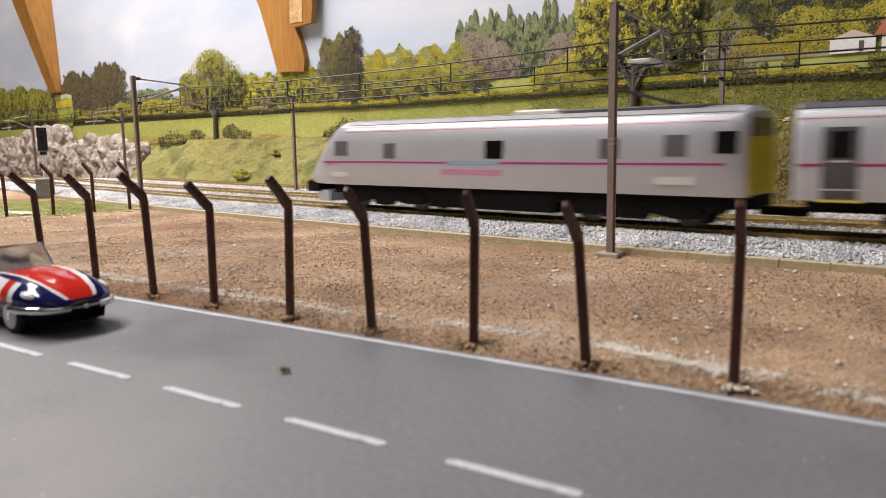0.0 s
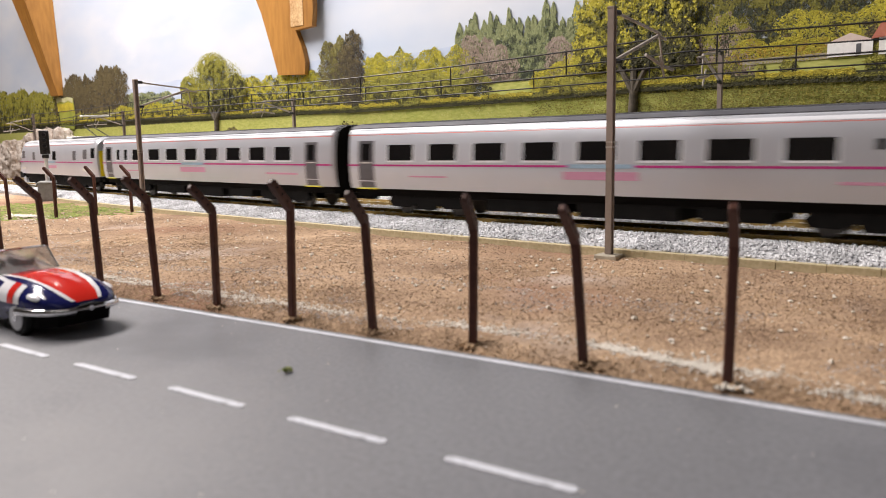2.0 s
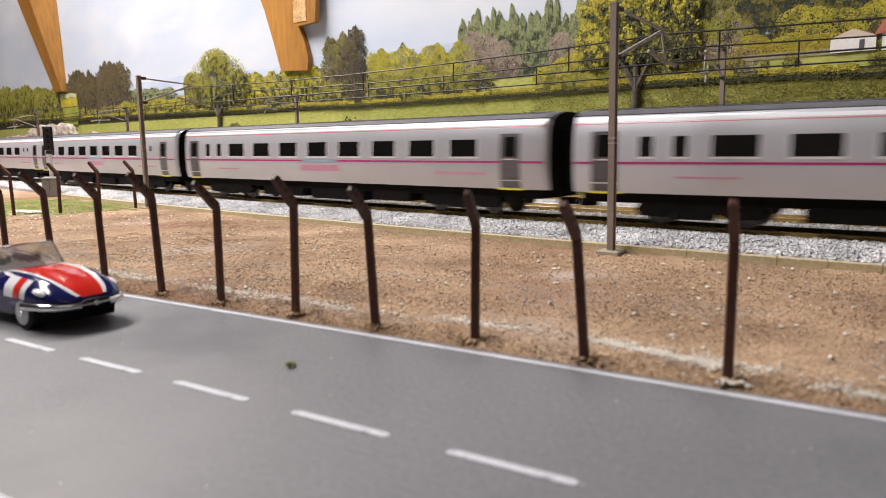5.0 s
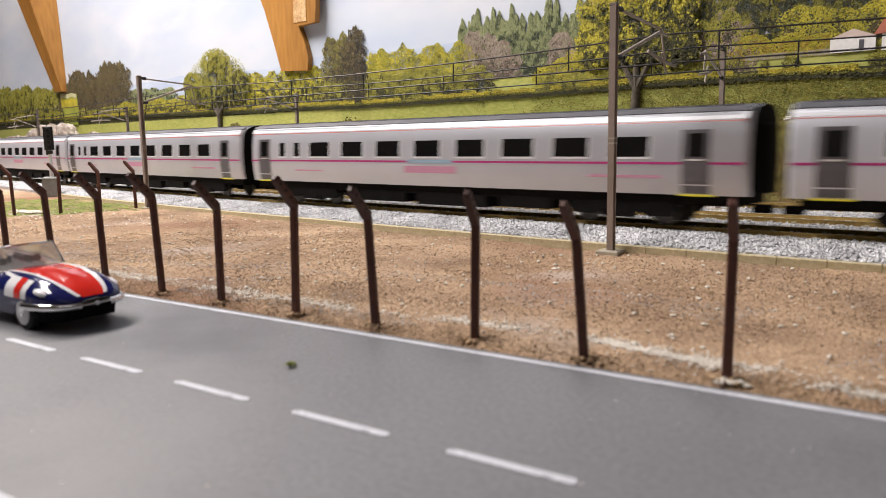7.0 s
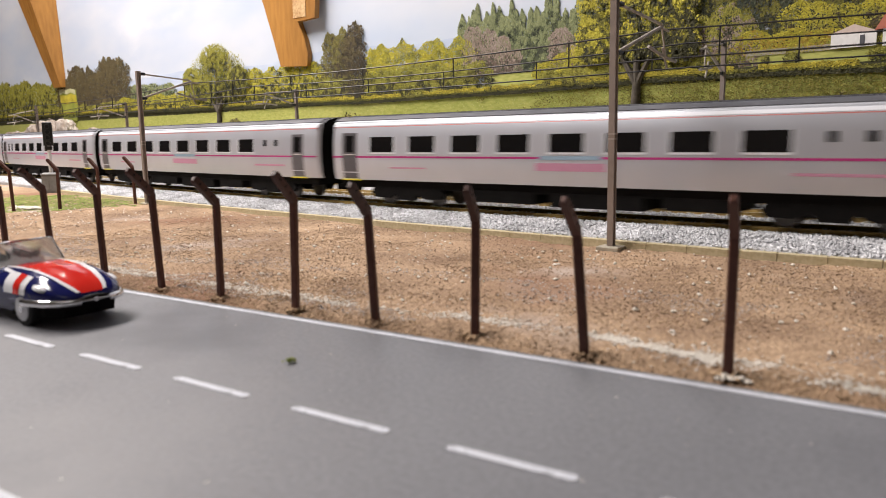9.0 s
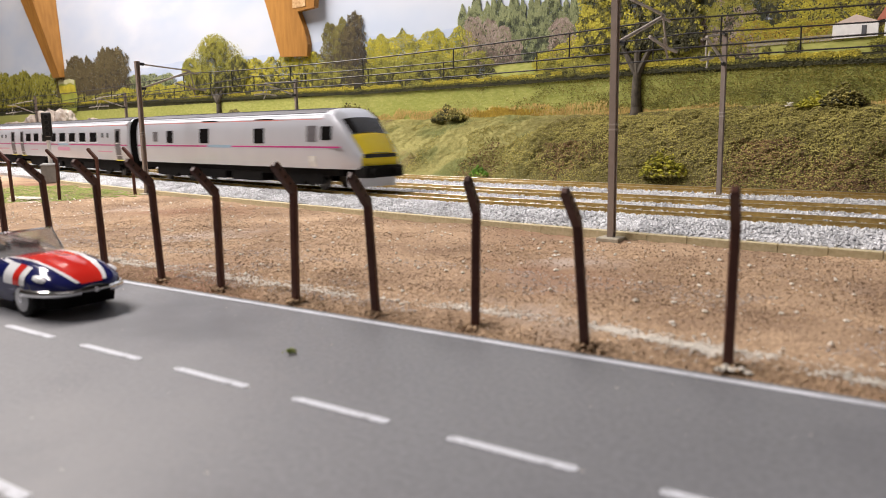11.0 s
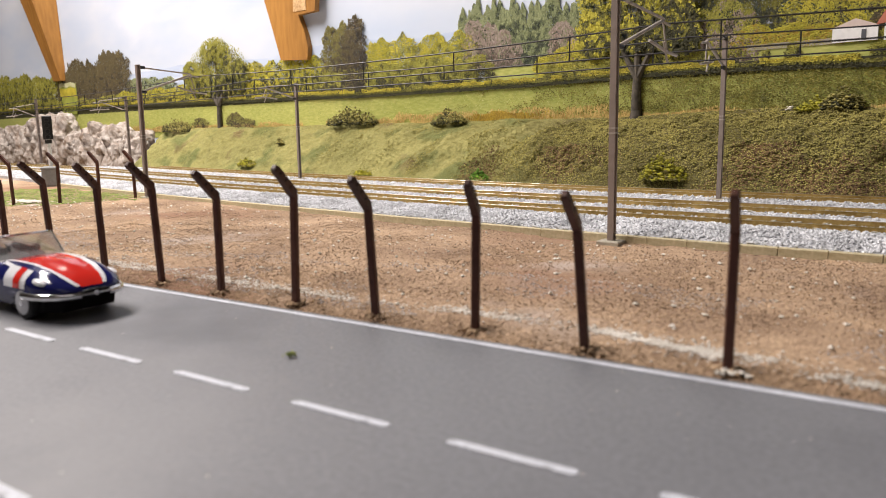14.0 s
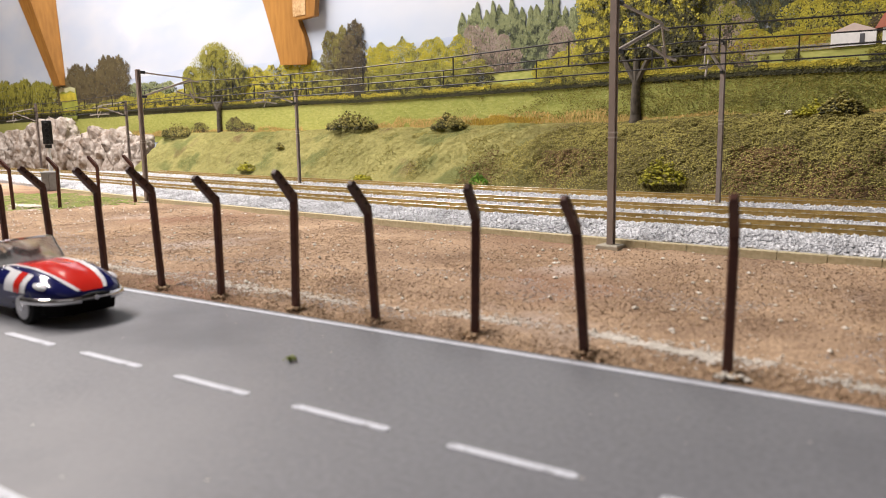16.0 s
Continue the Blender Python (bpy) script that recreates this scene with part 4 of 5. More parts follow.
def yellow_nose(t, body, x_tip, x_back, sgn):
    """Warning panel, windscreen, lamps and skirt on a raked nose."""
    L = x_tip - x_back

    def face(k, yy, out):
        top = BODY_TOP - (BODY_TOP - 21.5) * max(0.0, (k - 0.12) / 0.88) ** 1.35
        return (x_back + L * k + sgn * out * 0.8, yy * (1 - 0.20 * k ** 2), top + out)

    def panel(k0, k1, hw, out, name, material, label):
        n, m = 8, 6
        v = [face(k0 + (k1 - k0) * i / n, hw * (2 * j / m - 1), out - 0.9 * abs(2 * j / m - 1) ** 2.5) for i in range(n + 1) for j in range(m + 1)]
        w = m + 1
        part(name, Geo().add(v, [(i * w + j, i * w + w + j, i * w + w + j + 1, i * w + j + 1) for i in range(n) for j in range(m)]), material, body, label, smooth=50)

    panel(0.42, 0.69, 13.4, 0.5, "windscreen", GLASS_DARK, "dark raked windscreen")
    panel(0.705, 1.0, 14.4, 0.5, "warning_panel", YELLOW, "bright yellow nose panel")
    tip = Geo().loft([[(x_tip + sgn * 0.5, y * 0.80, z) for y, z in ((-16, 14.9), (-16.5, 19), (-14, 21.6), (14, 21.6), (16.5, 19), (16, 14.9))],
                      [(x_tip - sgn * 1.0, y * 0.80, z) for y, z in ((-16, 14.9), (-16.5, 19), (-14, 21.6), (14, 21.6), (16.5, 19), (16, 14.9))]])
    part("lower_nose_panel", tip, YELLOW, body, "yellow lower nose panel")
    part("lamp_band", Geo().box(min(x_tip, x_tip + sgn * 0.8), max(x_tip, x_tip + sgn * 0.8), -12, 12, 19.2, 21.2), CABIN, body, "dark headlamp strip")
    part("buffer_beam", Geo().box(x_tip - 6, x_tip + 4, -14, 14, 8.5, 14.7, 0.8), BLACK, t, "black buffer beam")
    for y in (-8.5, 8.5):
        part("buffer", Geo().disc((x_tip, y, 11), "x", 2.6, sgn * 6.5, 14), BLACK, t)
    part("snow_skirt", Geo().box(x_tip - 12 if sgn > 0 else x_tip + 2, x_tip - 2 if sgn > 0 else x_tip + 12, -13, 13, 3.2, 9.6, 1.0), SILVER, t, "grey nose skirt")


def locomotive():
    t = vehicle("electric_locomotive", "silver-grey electric locomotive with a raked nose and yellow rear end")
    h = 125.5
    rings = list(reversed(nose_rings(-h, -h + 28, -1))) + [coach_ring(h - 18), coach_ring(h - 13, 0.985), coach_ring(h - 11.0, 0.93, 0, 44.5)]
    body = part("body", Geo().loft(rings), SILVER, t, smooth=28)
    livery(t, body, -h + 30, h - 18)
    for sgn in (-1, 1):
        part("nose_stripe", flank(-h + 13, -h + 30, 24.6, 25.5, 0.10, sgn), MAGENTA, body)
    coach_roof(t, -h + 30, h - 16, PALE_ROOF)
    yellow_nose(t, body, -h, -h + 28, -1)
    e = h - 11.0
    part("yellow_end", Geo().box(e - 1.0, e + 0.5, -14.6, 14.6, 13.6, 35.0, 0.4), YELLOW, t, "flat yellow rear cab end")
    part("rear_windscreen", Geo().box(e - 0.8, e + 0.4, -11.5, 11.5, 35.2, 42.0, 0.3), GLASS_DARK, t, "dark rear windscreen")
    part("rear_buffer_beam", Geo().box(e - 4, e + 1, -12, 12, 8.5, 13.3, 0.8), BLACK, t, "black rear buffer beam")
    part("coupling", Geo().box(e, h + 4, -2, 2, 6, 9), BLACK, t)
    for sgn in (-1, 1):
        for a, b, z0, z1, m in ((-103, -93, 28.5, 36, DOOR_GREY), (-66, -58, 27, 34.5, DOOR_GREY), (-1.5, 8.5, 27, 35, GLASS_DARK), (56.5, 65, 27, 35, DOOR_GREY), (84, 93, 28, 36, DOOR_GREY), (103.5, 111.5, 29, 37, GLASS_DARK)):
            part("body_window", flank(a, b, z0, z1, 0.14, sgn), m, body, "dark side window or grille")
        part("lettering_bar", flank(-28, 8, 19.4, 22.0, 0.09, sgn), LILAC, body, "plain pink bar in place of lettering")
        part("lettering_bar", flank(-24, 6, 24.2, 26.0, 0.13, sgn), PALE_BLUE, body, "plain pale blue bar in place of lettering")
        part("name_plate", flank(-106, -94, 17.2, 19.4, 0.3, sgn), OFF_WHITE, body, "small pale plate")
        part("name_plate", flank(80, 96, 17.2, 20.0, 0.3, sgn), OFF_WHITE, body, "small pale plate")
    part("underframe", Geo().box(-h + 18, h - 14, -14.8, 14.8, 8.5, 13.2), BLACK, t, "black underframe")
    part("transformer_box", Geo().box(-38, 34, -15.4, 15.4, 3.6, 12.9, 0.8), BLACK, t, "black ribbed equipment box")
    for i in range(13):
        part("box_rib", Geo().box(-36 + 5.6 * i, -34.8 + 5.6 * i, -15.7, 15.7, 4.6, 11.5), BLACK, t)
    for cx in (-70, 70):
        bogie(t, cx, 43)
    # rooftop gear and pantograph
    part("roof_well", Geo().box(34, 96, -10, 10, 45.8, 47.6, 0.5), ROOF, t, "dark roof equipment well")
    part("roof_hatch", Geo().box(8, 30, -7, 7, 46.4, 48.4, 0.8), OFF_WHITE, t, "pale roof hatch")
    pan = part("pantograph", Geo().tube([(84, -5, 47.5), (48, -3.5, 57.5), (70, -4, 65)], 0.5).tube([(84, 5, 47.5), (48, 3.5, 57.5), (70, 4, 65)], 0.5), WIRE, t, "raised dark pantograph")
    part("pantograph_head", Geo().box(66, 74, -12, 12, 64.6, 66.0, 0.4), OFF_WHITE, pan, "pale contact strip")
    return t


def driving_trailer():
    t = vehicle("driving_van_trailer", "silver-grey driving trailer with a yellow raked nose and few windows")
    h = 128.0
    rings = [coach_ring(-h, 0.97), coach_ring(-h + 2)] + nose_rings(h, h - 26, 1)
    body = part("body", Geo().loft(rings), SILVER, t, smooth=28)
    livery(t, body, -h + 1.5, h - 28)
    for sgn in (-1, 1):
        part("nose_stripe", flank(h - 28, h - 12, 24.6, 25.5, 0.10, sgn), MAGENTA, body)
    coach_roof(t, -h + 1, h - 28)
    yellow_nose(t, body, h, h - 26, 1)
    part("gangway", Geo().box(-h - 3.4, -h + 2, -8.5, 8.5, 14, 42, 1.5), BLACK, t, "black corridor connection")
    for sgn in (-1, 1):
        for a, b, z0, z1, m in ((27, 34, 28, 35, DOOR_GREY), (48, 57, 27, 35.5, GLASS_DARK), (94, 106, 27, 36.5, GLASS_DARK), (160, 171, 27, 36, GLASS_DARK), (214, 223, 28, 37, DOOR_GREY), (227, 236, 29, 36.5, GLASS_DARK)):
            part("body_window", flank(a - h, b - h, z0, z1, 0.14, sgn), m, body, "dark side window")
        part("cab_step", flank(215 - h, 222 - h, 14.0, 20.0, 0.25, sgn), OFF_WHITE, body, "pale cab steps")
        for a, b in ((96, 116), (160, 180)):
            part("louvre", flank(a - h, b - h, 40.9, 41.6, 0.2, sgn), BLACK, body, "thin black louvre")
        part("lettering_bar", flank(104 - h, 134 - h, 24.2, 25.9, 0.13, sgn), PALE_BLUE, body, "plain pale blue bar in place of lettering")
    part("underframe", Geo().box(-h + 4, h - 16, -14.5, 14.5, 9.0, 13.2), BLACK, t, "black underframe")
    for a, b, z in ((-40, -8, 4.2), (0, 34, 3.8)):
        part("equipment_box", Geo().box(a, b, -14.8, 14.8, z, 10.0, 0.6), BLACK, t)
    for cx in (-h + 48, h - 56):
        bogie(t, cx)
    return t


def build_train():
    """The vehicles in order, each with the offset of its middle from the first coach's leading end."""
    out = [(locomotive(), -3.0 - 125.5)]
    a = coach(False)
    b = coach(True)
    first = {False: a, True: b}
    used = set()
    for i in range(8):
        flip = i in (1, 2, 6, 7)
        if flip in used:
            c = copy_thing(first[flip], mpose(0, 0, RAIL_Z))
        else:
            c = first[flip]
            used.add(flip)
        out.append((c, 314.0 * i + 151.8))
    out.append((driving_trailer(), 314.0 * 8 + 4.0 + 128.0))
    return out


TRAIN = build_train()

# ---- overhead line ----

def mast(s, off, z0, top, side, reach_z=(88.0, 72.0), width=3.3, arm=True):
    """A steel mast beside the tracks; side is the offset of the wire that its bracket holds."""
    x, y, th = line_at(s, off)
    t = thing("catenary_mast", "grey-brown steel mast holding the overhead wires", "catenary mast", "overhead line masts", at=mpose(x, y, 0, 0, 0, math.degrees(th)))
    w = width / 2
    col = Geo()
    col.loft([[(px, py, z) for px, py in ((-w, -w), (w, -w), (w, -w * 0.55), (w * 0.25, -w * 0.5), (w * 0.25, w * 0.5), (w, w * 0.55), (w, w), (-w, w), (-w, w * 0.55), (-w * 0.25, w * 0.5), (-w * 0.25, -w * 0.5), (-w, -w * 0.55))]
              for z in (z0 - 2, top)])
    part("column", col, MAST, t)
    part("cap", Geo().box(-w - 0.1, w + 0.1, -w - 0.1, w + 0.1, top, top + 0.8, 0.2), MAST, t)
    for z in (z0 + 40, z0 + 41.8):
        part("collar", Geo().box(-w - 0.12, w + 0.12, -w - 0.12, w + 0.12, z, z + 0.6), ARM, t)
    part("base_plate", Geo().box(-4.4, 4.4, -3.6, 3.6, z0 - 3, z0 + 0.9, 0.4), CONCRETE, t, "small concrete foot")
    if not arm:
        return t
    r = side - off
    d = 1 if r > 0 else -1
    zt, zb = reach_z
    br = part("cantilever", Geo().tube([(0.5, d * w, min(zt + 2.5, top - 1)), (2, r - d * 8, zt - 3)], 0.55).tube([(0.5, d * w, zb), (2, r - d * 7, zt - 3.5)], 0.7)
              .tube([(2, r - d * 9, zt - 4), (2, r - d * 1, zt - 5)], 0.5), ARM, t, "pale angled bracket tube", smooth=40)
    part("registration_arm", Geo().tube([(1.2, r - d * 18, zt - 12), (3, r - d * 6, zb + 0.5), (3.5, r + d * 3, zb - 0.5)], 0.62).tube([(3, r - d * 9, zb + 4), (3.2, r - d * 5, zb - 3.5)], 0.45)
         .tube([(2, r - d * 8, zt - 3), (2.6, r - d * 5, zb + 1)], 0.4), ARM, br, smooth=40)
    for z in (min(zt + 2.5, top - 1), zb):
        part("insulator", Geo().tube([(0.5, d * w, z), (0.7, d * (w + 3.2), z)], 1.0, 8), SIGNAL_BLACK, br, "dark insulator", smooth=40)
    return t


def build_overhead():
    mast(-98, -44, 1, 90, 0, width=2.4)
    mast(-450, -44, 1, 89, 0, width=2.6)
    mast(262, -44, 1, 90, 0)
    mast(-104, 85, 6, 86.5, 48, (85.5, 71.5), 2.1)
    mast(-454, 85, 6, 81.5, 48, (81.5, 70), 2.1)
    mast(262, 85, 6, 86, 48, (85, 71), 2.6)
    mast(-802, 85, 6, 86, 48, (84, 71), 2.6)
    mast(-1076, 85, 6, 94, 48, (86, 71), 3.0)
    for off, supports in ((0, (-1400, -860, -450, -98, 262, 640)), (48, (-1400, -1076, -802, -454, -108, 262, 640))):
        t = thing("overhead_wire", "thin dark contact and carrier wires with droppers above the track", "overhead wire", "overhead wires")
        hi, lo = Geo(), Geo()
        top, low = [], []
        for a, b in zip(supports, supports[1:]):
            n = 24
            for i in range(n):
                k = i / n
                s = a + (b - a) * k
                x, y, th = line_at(s, off)
                sag = 4 * k * (1 - k)
                top.append((x, y, 84.0 - 3.2 * sag - (0.5 if off else 0)))
                low.append((x, y, 72.6 - 0.8 * sag))
        part("carrier_wire", hi.tube(top, 0.36, 5), WIRE, t)
        part("contact_wire", lo.tube(low, 0.38, 5), WIRE, t)
        s0 = -1000
        while s0 < 200:
            x, y, _ = line_at(s0 + (17 if off else 0), off)
            zt = float(np.interp(x, [p[0] for p in top], [p[2] for p in top]))
            zl = float(np.interp(x, [p[0] for p in low], [p[2] for p in low]))
            part("dropper", Geo().tube([(x, y, zl), (x, y, zt)], 0.36, 5), WIRE, t)
            s0 += 66


build_overhead()

# ---- signal and trackside cabinet ----


def build_signal():
    x, y, th = line_at(-656, -38)
    t = thing("colour_light_signal", "black four-lamp signal head on a white post beside the track", "railway signal", at=mpose(x, y, 2.0, 0, 0, 56))
    part("post", Geo().tube([(0, 0, -3), (0, 0, 42)], 1.9, 10, 1.6), OFF_WHITE, t, "white signal post", smooth=40)
    head = part("signal_head", Geo().box(-3.8, 3.8, -2.0, 2.0, 39.0, 59.5, 0.7), SIGNAL_BLACK, t, "black signal head")
    part("neck", Geo().box(-2.6, 2.6, -1.8, 1.8, 35.5, 38.6), SIGNAL_BLACK, t)
    for i in range(4):
        z = 41.2 + 4.8 * i
        hood = part("lamp_hood", Geo().disc((0, -2.1, z), "y", 1.9, -1.6, 14), SIGNAL_BLACK, head)
        part("lamp_lens", Geo().disc((0, -3.6, z), "y", 1.45, -0.2, 14), LENS, hood, "dark unlit lens")
    c = thing("relay_cabinet", "small grey trackside cabinet with a sloped lid", "cabinet", at=mpose(x + 11, y - 7, 1.2, 0, 0, 40))
    part("body", Geo().box(-6.2, 6.2, -4, 4, -1, 15.0), BOX_GREY, c)
    part("lid", Geo().loft([[(-6.8, -4.6, 15.0), (6.8, -4.6, 15.0), (6.8, 4.6, 15.0), (-6.8, 4.6, 15.0)], [(-6.6, -4.4, 15.9), (6.6, -4.4, 15.9), (6.6, 4.4, 16.9), (-6.6, 4.4, 16.9)]]), BOX_GREY, c)
    for a in (-5.8, 0.2):
        part("door", Geo().box(a, a + 5.6, -4.25, -3.9, 0.8, 14.2), BOX_GREY, c, "narrow grey cabinet door")


build_signal()

# ---- green patch by the fence return ----


def build_grass_patch():
    spots = []
    while len(spots) < 7000:
        x, y = rng.uniform(-640, -440), rng.uniform(225, 352)
        edge = 0.55 * nz(x, y, 6, 26) + 0.35 * nz(x, y, 2, 6)
        inside = (x + 545) ** 2 / 95 ** 2 + (y - 292 + 0.1 * (x + 545)) ** 2 / 52 ** 2
        if inside + edge < 0.95 and y < kerb_y(x) + (6 if x < -600 else -1):
            spots.append((x, y, soil_z(x, y) + 0.15))
    v, f = grains(spots, 0.3, 0.95, 0.45)
    tagged(part("grass_patch", raw("grass_patch", v, f, GREEN_SCATTER), None), "short bright green scatter grass by the fence", "grass", kind="stuff")
    v, f = grains([(-505 + rng.gauss(0, 9), 262 + rng.gauss(0, 3.2), 1.6) for _ in range(260)], 0.5, 1.3, 0.35)
    tagged(part("white_spill", raw("white_spill", v, f, PALE_GRIT), None), "spilt white powder on the grass", "powder", kind="stuff")


build_grass_patch()

# ---- bushes, clumps of foam on the bank and at its foot ----


def bush(s, k, w, h, material, label, dark=None, n=170):
    x, y, z = bank_point(s, k)
    t = thing("bush", label, "bush", "bushes on the bank", at=mpose(x, y - 1, z - 0.5))
    # darker grains low in the clump paint the shade inside it
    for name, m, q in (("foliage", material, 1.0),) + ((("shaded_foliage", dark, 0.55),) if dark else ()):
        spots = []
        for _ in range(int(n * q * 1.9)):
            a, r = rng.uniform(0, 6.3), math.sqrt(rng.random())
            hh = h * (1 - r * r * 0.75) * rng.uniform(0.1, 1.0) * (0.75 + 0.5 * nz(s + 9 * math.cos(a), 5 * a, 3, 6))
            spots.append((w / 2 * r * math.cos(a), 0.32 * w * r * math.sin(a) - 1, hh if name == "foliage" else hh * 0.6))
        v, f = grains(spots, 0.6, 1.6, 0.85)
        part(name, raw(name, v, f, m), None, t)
    return t


def build_bushes():
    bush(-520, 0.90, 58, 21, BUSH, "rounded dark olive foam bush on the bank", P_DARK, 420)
    bush(-392, 0.90, 36, 16, BUSH, "low dark olive foam bush on the bank", P_DARK, 240)
    bush(-72, 0.93, 24, 15, BUSH, "dark olive foam bush at the top of the bank", P_DARK, 200)
    bush(-88, 0.93, 22, 9, BUSH_YELLOW, "low yellow-green foam bush at the top of the bank", None, 120)
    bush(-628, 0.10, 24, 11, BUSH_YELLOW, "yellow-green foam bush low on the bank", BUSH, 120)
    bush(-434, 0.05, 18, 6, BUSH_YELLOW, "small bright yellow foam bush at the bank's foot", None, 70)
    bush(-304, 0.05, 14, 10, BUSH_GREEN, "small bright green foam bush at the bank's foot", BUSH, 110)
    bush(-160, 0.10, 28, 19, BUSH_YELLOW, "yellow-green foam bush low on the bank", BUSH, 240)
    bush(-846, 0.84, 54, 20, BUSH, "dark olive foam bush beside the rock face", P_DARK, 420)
    bush(-600, 0.45, 9, 7, BUSH, "tiny dark foam tuft on the bank", P_DARK, 40)


build_bushes()
_sx, _sy, _sz = bank_point(-103, 0.9)
_v, _f = grains([(_sx + rng.gauss(0, 1.2), _sy, _sz + 1 + rng.uniform(0, 2.0)) for _ in range(14)], 0.7, 1.4, 0.7)
tagged(part("white_stone", raw("white_stone", _v, _f, WHITE_CHIP), None), "small white stone at the top of the bank", "stone")

# ---- plaster rock face ----


def rock(cx, cy, cz, rx, ry, rz, seed):
    bm = bmesh.new()
    bmesh.ops.create_icosphere(bm, subdivisions=5, radius=1.0)
    for v in bm.verts:
        p = v.co.copy()
        q = Vector((p.x * rx, p.y * ry, p.z * rz))
        block = Vector((max(-1, min(1, p.x * 1.22)) * rx, max(-1, min(1, p.y * 1.2)) * ry, max(-1, min(1, p.z * 1.28)) * rz))
        big, mid, fine = (noise.voronoi(block / w + Vector((seed * 3.1, seed, 0)))[0] for w in (26, 11, 5.5))
        out = 12 * (min(0.8, big[1] - big[0]) - 0.3) + 4.0 * (min(0.8, mid[1] - mid[0]) - 0.3) + 1.2 * (fine[1] - fine[0] - 0.3)
        out += 3.0 * noise.noise(q / 17 + Vector((seed, 0, 0))) + 1.2 * noise.noise(q / 4) + 0.6 * noise.noise(q / 2)
        v.co = (block + p * out) * MM
    me = bpy.data.meshes.new("rock")
    bm.to_mesh(me)
    bm.free()
    me.materials.append(ROCK)
    me.polygons.foreach_set("use_smooth", [True] * len(me.polygons))
    me.set_sharp_from_angle(angle=radians(12))
    ob = new("rock_face", me)
    ob.matrix_basis = mpose(cx, cy, cz, 0, 0, BACK_TURN)
    return tagged(ob, "pale cast plaster rock outcrop behind the tracks", "rock", "rock outcrops")


def build_rocks():
    for u, w, top, seed in ((1380, 80, 58, 1), (1285, 64, 62, 2), (1195, 66, 74, 3), (1120, 58, 78, 4), (1045, 46, 52, 5), (990, 46, 60, 6), (935, 42, 58, 7), (1450, 70, 58, 8), (885, 40, 50, 9)):
        x = -0.98966 * u
        rock(x, back_y(x) - 26, top / 2 - 6, w * 0.62, 20, top / 2 + 6, seed)


build_rocks()

# ---- printed backscene: a flat sheet behind the bank, its picture laid on in thin relief ----
BACK = mpose(0, BACK_Y, 0, 0, 0, BACK_TURN)


def dabs(spots, r0, r1, tall=1.0):
    """Flat leaf-like dabs facing the room."""
    v, f = [], []
    for u, d, z in spots:
        r, a, n = rng.uniform(r0, r1), rng.uniform(0, 6.3), len(v)
        for i in range(5):
            q = r * rng.uniform(0.55, 1.2)
            b = a + i * 1.2566
            v.append((u + q * math.cos(b), d + rng.uniform(0, 0.5), z + q * math.sin(b) * tall))
        f.append((n, n + 1, n + 2, n + 3, n + 4))
    return v, f


def crowns_row(u0, u1, z0, z1, count, seed, wide=1.0):
    """Overlapping crowns (middle, width, foot, top) of differing height along a belt."""
    r = random.Random(seed)
    step = (u1 - u0) / count
    return [(u0 + step * (i + 0.5) + r.uniform(-0.3, 0.3) * step, step * wide * r.uniform(1.9, 3.0), z0, z0 + (z1 - z0) * r.uniform(0.74, 1.03)) for i in range(count)]


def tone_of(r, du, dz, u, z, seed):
    """0 dark, 1 middle, 2 light: the picture's light, from upper left, painted in."""
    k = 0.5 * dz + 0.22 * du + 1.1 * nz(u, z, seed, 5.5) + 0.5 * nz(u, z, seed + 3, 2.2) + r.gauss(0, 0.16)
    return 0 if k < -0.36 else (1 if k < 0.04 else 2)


def grove(name, back, crowns, tones, layer, tall, size, spire=False):
    """A belt of printed trees in leaf-sized dabs of three painted light-to-shade tones."""
    seed = int(crowns[0][0]) % 97
    r = random.Random(seed)
    sets = ([], [], [])
    for cu, w, z0, z1 in crowns:
        for _ in range(int(w * (z1 - z0) * 0.78 / (size * size) * 1.15)):
            k = r.random()
            z = z0 + (z1 - z0) * k
            half = min(1.0, (1 - k) ** 0.6 * 1.15) if spire else max(0.0, 1 - max(0.0, (k - 0.45) / 0.55) ** 2.5) ** 0.42
            half *= 0.86 + 0.5 * nz(cu * 3, z, seed, 4)
            a = r.uniform(-1, 1)
            u = cu + a * half * w / 2
            z += (z1 - z0) * k * (0.09 * nz(u, 0, seed, 9) + 0.05 * nz(u, 0, seed, 2.6))
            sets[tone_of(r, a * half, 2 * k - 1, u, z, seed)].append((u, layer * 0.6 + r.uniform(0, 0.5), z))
    for m, spots in zip(tones, sets):
        if spots:
            v, f = dabs(spots, size * 0.5, size * 1.05, tall)
            tagged(part(name, raw(name, v, f, m), None, back), kind="stuff")


